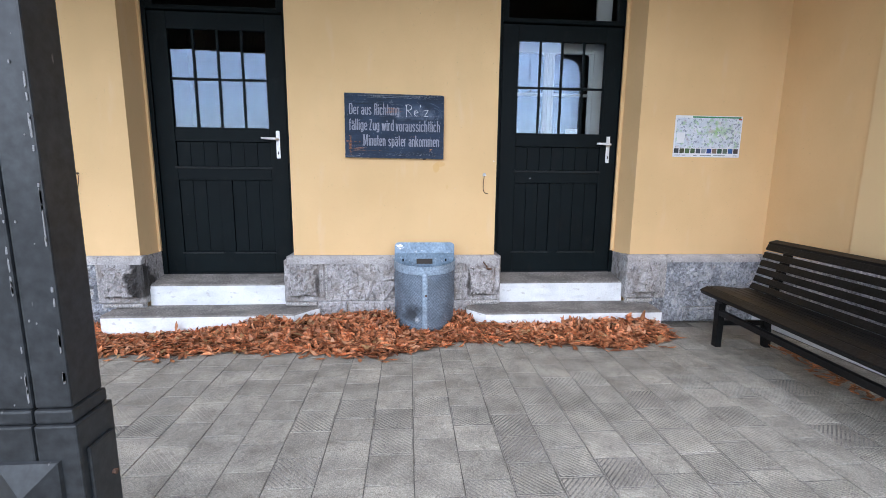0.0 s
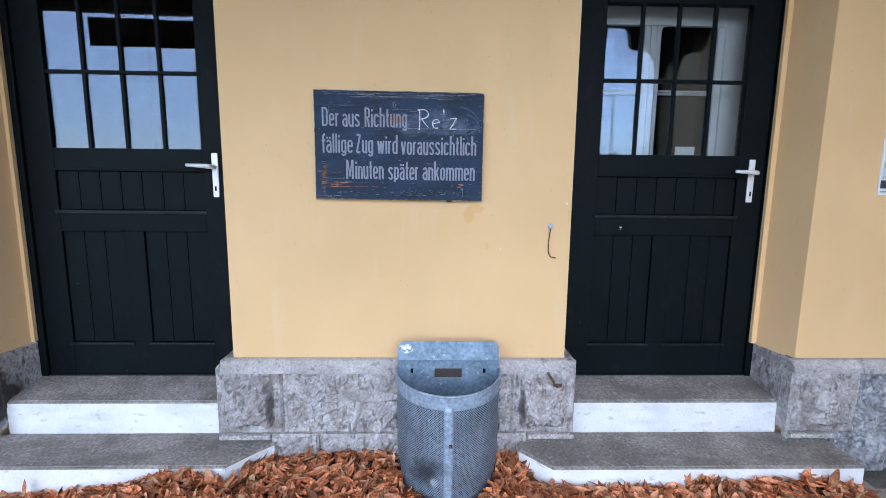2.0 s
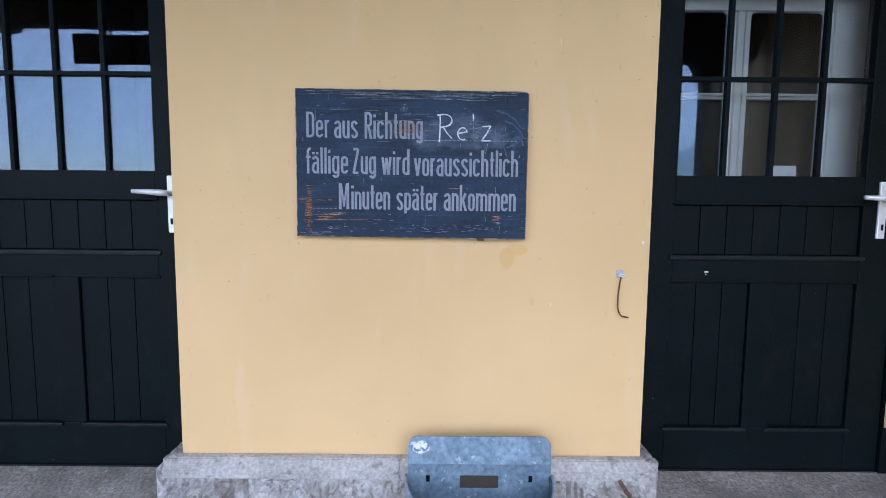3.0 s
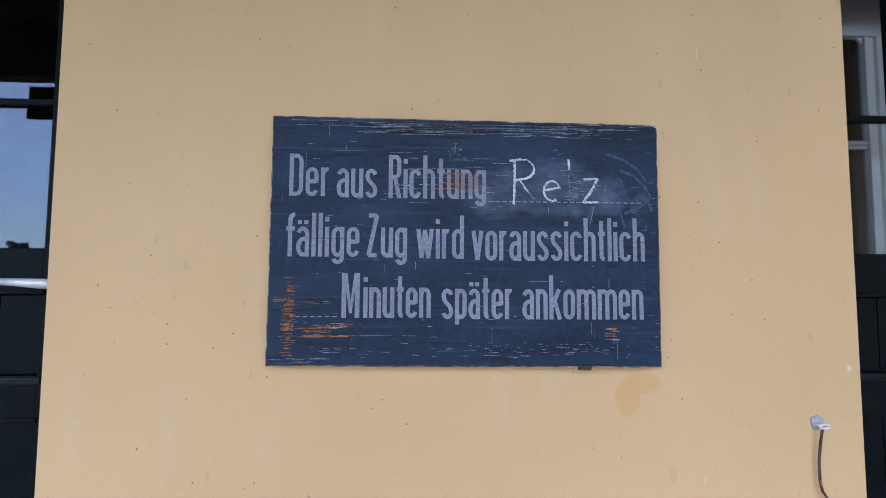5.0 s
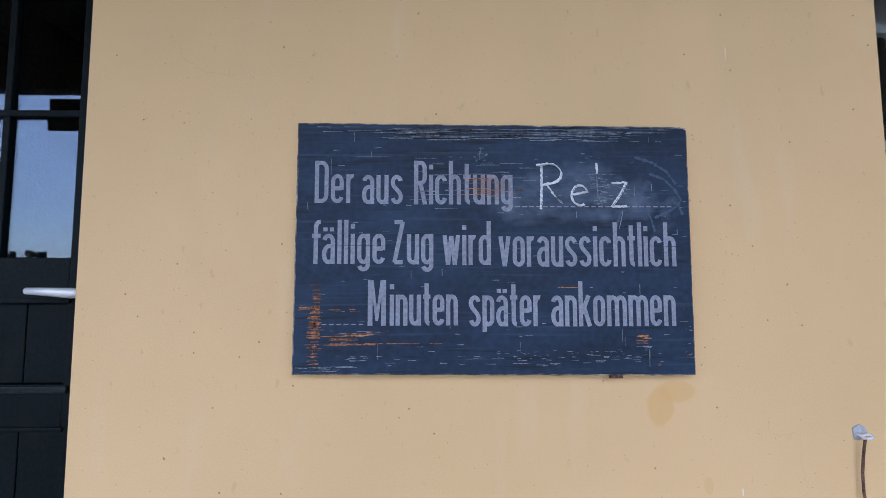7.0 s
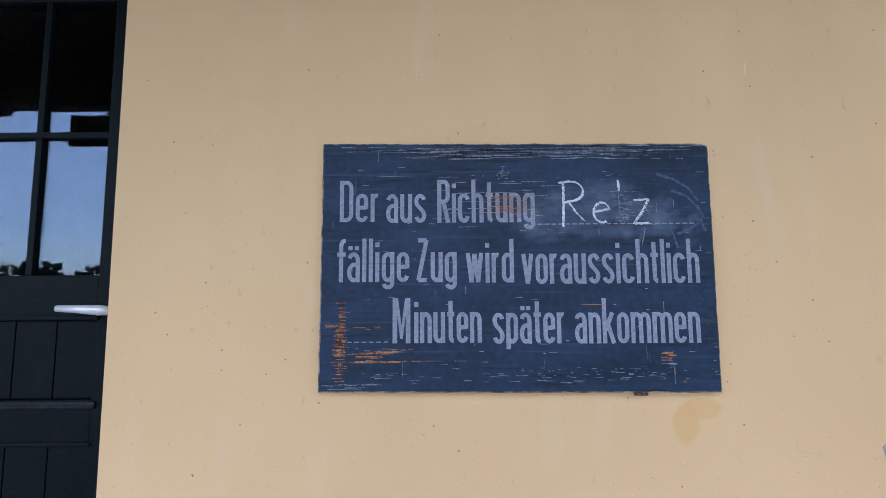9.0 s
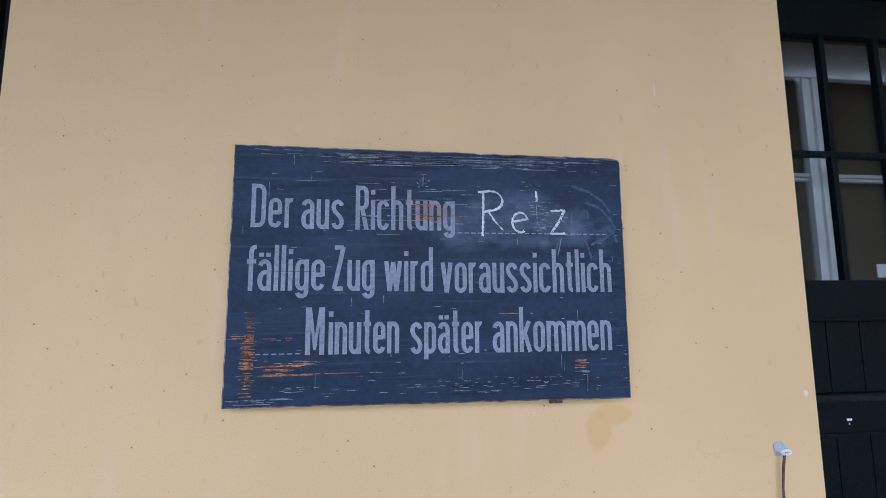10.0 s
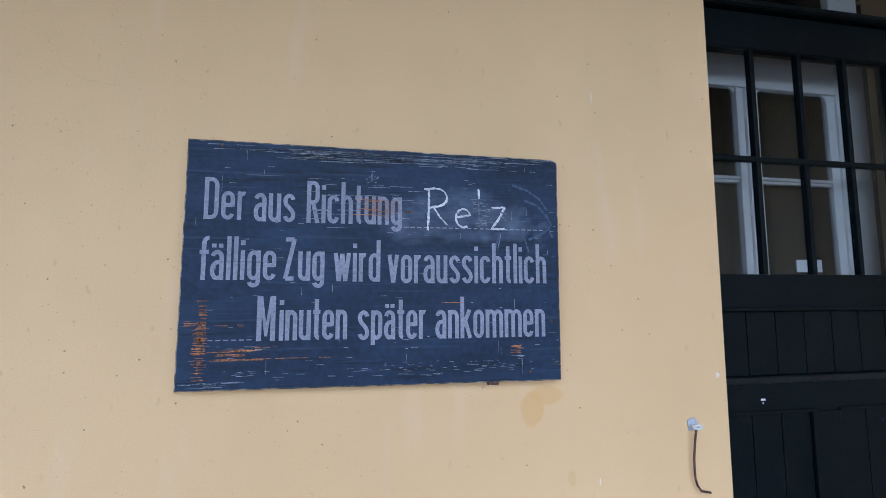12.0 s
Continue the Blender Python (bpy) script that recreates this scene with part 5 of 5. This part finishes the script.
# ---- watering can ----
def watering_can(x, y):
    w = thing("watering_can", "dark blue plastic watering can standing among the leaves", "watering can", at=(x, y, 0))
    bm = bmesh.new()
    prof = [(0.0, 0.105), (0.02, 0.112), (0.12, 0.105), (0.20, 0.095), (0.215, 0.085), (0.225, 0.06)]
    rings = [[bm.verts.new((x + 1.15 * r * math.cos(a), y + 0.8 * r * math.sin(a), z)) for a in [2 * math.pi * k / 24 for k in range(24)]] for z, r in prof]
    for a, b in zip(rings, rings[1:]):
        for k in range(24):
            bm.faces.new((a[k], a[(k + 1) % 24], b[(k + 1) % 24], b[k]))
    bm.faces.new(rings[0][::-1])
    bm.faces.new(rings[-1])
    part("body", bm, CAN_BLUE, w, smooth=True)
    bm = bmesh.new()
    tube(bm, [(x + 0.075, y, 0.05), (x + 0.13, y, 0.10), (x + 0.19, y, 0.195), (x + 0.235, y, 0.245)], [0.045, 0.034, 0.019, 0.014], 12)
    part("spout", bm, CAN_BLUE, w, smooth=True)
    bm = bmesh.new()
    tube(bm, [(x + 0.095, y, 0.16), (x + 0.11, y, 0.22), (x + 0.06, y, 0.275), (x - 0.04, y, 0.29), (x - 0.13, y, 0.24), (x - 0.135, y, 0.12), (x - 0.10, y, 0.06)], [0.018, 0.019, 0.017, 0.016, 0.016, 0.016, 0.018], 10)
    part("handle", bm, CAN_BLUE, w, smooth=True)
    part("rim", boxes((x - 0.045, x + 0.06, y - 0.05, y + 0.05, 0.222, 0.238), bevel=0.006), CAN_BLUE, w)
    return w


watering_can(-2.50, -0.27)

# ---- fallen leaves ----
FRONT = [(-3.2, -0.45), (-2.5, -0.62), (-1.87, -0.55), (-1.47, -0.62), (-0.95, -0.56), (-0.5, -0.60), (-0.02, -0.70), (0.30, -0.56), (0.55, -0.44), (0.87, -0.46), (1.25, -0.54), (1.62, -0.65), (1.98, -0.54), (2.16, -0.42)]
TOPS = [(-3.2, 0.05), (-2.5, 0.05), (-2.12, 0.03), (-1.95, 0.012), (-1.6, 0.022), (-1.15, 0.06), (-0.92, 0.12), (-0.72, 0.12), (-0.55, 0.085), (-0.3, 0.11), (0.0, 0.10), (0.12, 0.075), (0.42, 0.065), (0.55, 0.095), (0.75, 0.06), (1.2, 0.055), (1.5, 0.07), (1.85, 0.095), (2.0, 0.075), (2.16, 0.02)]


def along(table, x):
    for (a, p), (b, q) in zip(table, table[1:]):
        if a <= x <= b:
            return p + (q - p) * (x - a) / (b - a)
    return table[0][1] if x < table[0][0] else table[-1][1]


def heap(x, y):
    """Height of the leaf heap over the paving."""
    f, back = along(FRONT, x) + 0.03 * noise.noise(Vector((x * 9, 0, 3))), (-0.22 if (-2.06 < x < -0.62 or 0.7 < x < 2.16) else -0.06)
    t = (y - f) / (back - f)
    return along(TOPS, x) * smoothstep(-0.05, 0.95, t) * (1 + 0.25 * noise.noise(Vector((x * 6, y * 6, 9)))) if t > 0 else 0.0


def leaf_faces(bm, place, turn, length, width, curl, fold, rnd):
    """A pointed leaf of five pairs of quads, folded on its rib and curled."""
    prof = (0.10, 0.62, 1.0, 0.92, 0.60, 0.05)
    m = Matrix.Translation(place) @ turn
    rows = []
    wave = rnd.uniform(-0.3, 0.3)
    for k, p in enumerate(prof):
        t = k / 5 - 0.5
        a = curl * t
        x = length * (math.sin(a) / curl if abs(curl) > 0.05 else t)
        z = length * ((1 - math.cos(a)) / curl if abs(curl) > 0.05 else 0)
        w = width * p / 2
        side = w * math.cos(fold)
        up = w * math.sin(fold) + wave * w * 0.4 * math.sin(k * 2.1)
        rows.append([bm.verts.new(m @ Vector(q)) for q in ((x, -side, z + up), (x, 0.0, z), (x, side, z + up - wave * w * 0.3))])
    for a, b in zip(rows, rows[1:]):
        bm.faces.new((a[0], a[1], b[1], b[0]))
        bm.faces.new((a[1], a[2], b[2], b[1]))


rnd = random.Random(5)
bm = bmesh.new()
made = 0
while made < 5600:
    x = rnd.uniform(-3.1, 2.16)
    f = along(FRONT, x)
    y = rnd.uniform(f - 0.03, -0.05)
    if y > -0.245 and (-2.08 < x < -0.63 or 0.66 < x < 2.16):
        if rnd.random() > 0.02 or x < -1.3:
            continue
        y = -0.255
    if y > -0.36 and 0.03 < x < 0.52 and (x - 0.275) ** 2 + (y + 0.1) ** 2 < 0.235 ** 2:
        continue
    if (x + 2.5) ** 2 + (y + 0.27) ** 2 < 0.11 ** 2:
        continue
    h = heap(x, y)
    if h < 0.004 and rnd.random() > 0.35:
        continue
    z = h + rnd.uniform(0.002, 0.016)
    lean = 0.5 if h > 0.03 else 0.2
    turn = Euler((rnd.gauss(0, lean), rnd.gauss(0, lean), rnd.uniform(0, 6.283))).to_matrix().to_4x4()
    leaf_faces(bm, (x, y, z + 0.004), turn, rnd.uniform(0.056, 0.116), rnd.uniform(0.023, 0.042), rnd.uniform(-1.4, 2.4), rnd.uniform(0.1, 0.8), rnd)
    made += 1
for v in bm.verts:
    if v.co.y > -0.05:
        v.co.y = -0.05
    if v.co.z < 0.0015:
        v.co.z = 0.0015 + 0.1 * abs(v.co.z) % 0.004
litter = tagged(obj("leaf_litter", bm, LEAF, True), "long heap of dry curled reddish brown leaves against the steps", "leaves", kind="stuff")
# the packed inside of the heap
bm = bmesh.new()
nx, ny = 150, 14
g = []
for i in range(nx + 1):
    x = -3.15 + (2.14 + 3.15) * i / nx
    f = along(FRONT, x) + 0.03
    back = -0.237 if (-2.06 < x < -0.62 or 0.7 < x < 2.16) else -0.062
    g.append([bm.verts.new((x, f + (back - f) * j / ny, max(0.001, 0.92 * heap(x, f + (back - f) * j / ny)))) for j in range(ny + 1)])
for a, b in zip(g, g[1:]):
    for j in range(ny):
        bm.faces.new((a[j], a[j + 1], b[j + 1], b[j]))
tagged(obj("leaf_mould", bm, MOULD), "dark packed leaves inside the heap", "leaves", kind="stuff")

# loose leaves on the paving
def loose_leaf(x, y, z, length, width, curl, turn, seed):
    bm = bmesh.new()
    leaf_faces(bm, (0, 0, 0), Matrix.Identity(4), length, width, curl, 0.35, random.Random(seed))
    low = min(v.co.z for v in bm.verts)
    for v in bm.verts:
        v.co.z -= low
    ob = obj("fallen_leaf", bm, LEAF_ONE, True)
    ob.matrix_basis = pose(x, y, z + 0.003, 0, 0, turn)
    return tagged(ob, "single dry brown leaf lying on the paving", "leaf", group="loose leaves")


for k in range(26):
    x = rnd.uniform(-2.3, 2.2)
    loose_leaf(x, along(FRONT, x) - rnd.uniform(0.02, 0.10), 0.001, rnd.uniform(0.05, 0.10), rnd.uniform(0.02, 0.035), rnd.uniform(0.3, 1.8), rnd.uniform(0, 360), k)
for k in range(80):
    t = rnd.random()
    loose_leaf(2.76 - 0.08 * t + rnd.gauss(0, 0.045), -0.70 - 0.72 * t + rnd.gauss(0, 0.03), 0.001 + 0.03 * rnd.random(), rnd.uniform(0.05, 0.10), rnd.uniform(0.02, 0.035), rnd.uniform(0.3, 1.8), rnd.uniform(0, 360), 100 + k)
# upright leaf caught on the heap
loose_leaf(1.97, -0.30, 0.10, 0.10, 0.035, 0.8, 80, 300).matrix_basis = pose(1.97, -0.285, 0.13, 20, -70, 10)
loose_leaf(-1.52, -0.27, 0.05, 0.08, 0.03, 0.8, 80, 301).matrix_basis = pose(-1.52, -0.262, 0.095, 10, -80, 60)


# ---- ground and paving ----
TW = 0.192
ground = tagged(obj("ground", boxes((-400, 400, -600, 40, -0.5, -0.045)), GROUND), "asphalt platform and flat land to the horizon", "ground", kind="structure")
tagged(obj("paving_bed", boxes((-9.0, CORNER, -4.4, 0.0, -0.044, -0.0056)), JOINT), "dark sandy bed between the pavers", "ground", kind="structure")


def paver_mesh(kind, rise=0.0024, groove=PAVER_GROOVE):
    """A paver with worn edges; ribbed ones carry raised diagonal ribs."""
    bm = bmesh.new()
    s = TW / 2 - 0.0022
    top = [(-s + 0.0012, -s + 0.0012), (s - 0.0012, -s + 0.0012), (s - 0.0012, s - 0.0012), (-s + 0.0012, s - 0.0012)]
    lo = [bm.verts.new((x, y, -0.03)) for x, y in ((-s, -s), (s, -s), (s, s), (-s, s))]
    md = [bm.verts.new((v.co.x, v.co.y, -0.0012)) for v in lo]
    hi = [bm.verts.new((x, y, 0.0)) for x, y in top]
    for a, b in ((lo, md), (md, hi)):
        for i in range(4):
            bm.faces.new((a[i], a[(i + 1) % 4], b[(i + 1) % 4], b[i]))
    top_face = bm.faces.new(hi)
    if kind:
        top_face.material_index = 1
        e, c = s - 0.006, -2 * s
        while c < 2 * s:
            # band  c < x + kind * y < c + 0.011, clipped to the square
            poly = [(-e, -e), (e, -e), (e, e), (-e, e)]
            for sign_, lim in ((1, c), (-1, c + 0.0125)):
                cut = []
                for p, q in zip(poly, poly[1:] + poly[:1]):
                    dp, dq = sign_ * (p[0] + kind * p[1] - lim), sign_ * (q[0] + kind * q[1] - lim)
                    if dp >= 0:
                        cut.append(p)
                    if dp * dq < 0:
                        t = dp / (dp - dq)
                        cut.append((p[0] + (q[0] - p[0]) * t, p[1] + (q[1] - p[1]) * t))
                poly = cut
                if len(poly) < 3:
                    break
            if len(poly) >= 3:
                mx, my = sum(p[0] for p in poly) / len(poly), sum(p[1] for p in poly) / len(poly)
                a = [bm.verts.new((x, y, 0.0)) for x, y in poly]
                b = [bm.verts.new((x + (mx - x) * 0.03, y + (my - y) * 0.03, rise)) for x, y in poly]
                bm.faces.new(b)
                for i in range(len(a)):
                    j = (i + 1) % len(a)
                    bm.faces.new((a[i], a[j], b[j], b[i]))
            c += 0.0225
    bmesh.ops.recalc_face_normals(bm, faces=bm.faces)
    me = bpy.data.meshes.new("paver")
    bm.to_mesh(me)
    bm.free()
    me.materials.append(PAVER)
    me.materials.append(groove)
    return me


PLAIN, RIB_A, RIB_B, WORN_A, WORN_B = paver_mesh(0), paver_mesh(1), paver_mesh(-1), paver_mesh(1, 0.0009, PAVER), paver_mesh(-1, 0.0009, PAVER)
floor = thing("floor", "grey concrete pavers, some with worn diagonal ribs", "paving", kind="structure")
rest = bmesh.new()
rnd = random.Random(8)
col0 = 0.174 + TW / 2
for i in range(-47, 18):
    x = col0 + i * TW
    if x + TW / 2 > CORNER or x < -8.9:
        continue
    shift = (i % 2) * TW * 0.57 + 0.02 * noise.noise(Vector((i * 1.7, 0, 0)))
    for j in range(0, 24):
        y = -0.073 - TW / 2 - shift - j * TW
        z = -0.0020 + rnd.uniform(-0.0006, 0.0006)
        if -2.6 < x < 3.1 and -2.1 < y < -0.3:
            d = smoothstep(-0.95, -1.35, y + 0.25 * noise.noise(Vector((x * 0.8, y * 0.8, 4)))) * (0.55 + 0.40 * smoothstep(-0.6, 0.6, x)) + 0.25 * smoothstep(1.4, 2.0, x)
            ribbed = rnd.random() < d
            worn = rnd.random() > 0.25 + 0.5 * smoothstep(0.0, 1.2, x)
            ob = new("paver", ((WORN_A if worn else RIB_A) if rnd.random() < 0.8 else WORN_B if worn else RIB_B) if ribbed else PLAIN)
            ob.parent = floor
            ob.matrix_basis = pose(x, y, z, rnd.uniform(-0.12, 0.12), rnd.uniform(-0.12, 0.12), rnd.uniform(-0.7, 0.7))
        else:
            s = TW / 2 - 0.0022
            a = [rest.verts.new((x + p, y + q, z)) for p, q in ((-s, -s), (s, -s), (s, s), (-s, s))]
            b = [rest.verts.new((v.co.x, v.co.y, -0.03)) for v in a]
            rest.faces.new(a)
            for k in range(4):
                rest.faces.new((a[k], b[k], b[(k + 1) % 4], a[(k + 1) % 4]))
ob = part("paving_rest", rest, PAVER_FAR, floor, "grey pavers further off")
tagged(ob, kind="stuff")

# ---- far trees beyond the platform ----
rnd = random.Random(12)
bm = bmesh.new()
for k in range(150):
    x, y = rnd.uniform(-190, 150), rnd.uniform(-110, -95)
    top = rnd.uniform(6.0, 9.5)
    for c in range(26):
        a, h = rnd.uniform(0, 6.283), rnd.uniform(0.5, top)
        r = (1 - (h / top) ** 2 * 0.75) * rnd.uniform(0.5, 4.0)
        p = Vector((x + r * math.cos(a), y + r * math.sin(a), h))
        q = Euler((rnd.uniform(0, 6), rnd.uniform(0, 6), rnd.uniform(0, 6))).to_matrix()
        s = rnd.uniform(0.6, 1.3)
        vs = [bm.verts.new(p + q @ Vector(d) * s) for d in ((1, 0, -0.3), (0, 1, 0.2), (-1, 0.1, -0.2), (0, -1, 0.3), (0.2, 0.1, 0.9))]
        for f in ((0, 1, 4), (1, 2, 4), (2, 3, 4), (3, 0, 4), (3, 2, 1, 0)):
            bm.faces.new([vs[i] for i in f])
tagged(obj("far_trees", bm, TREE), "dark distant tree line beyond the tracks", "trees", kind="stuff")
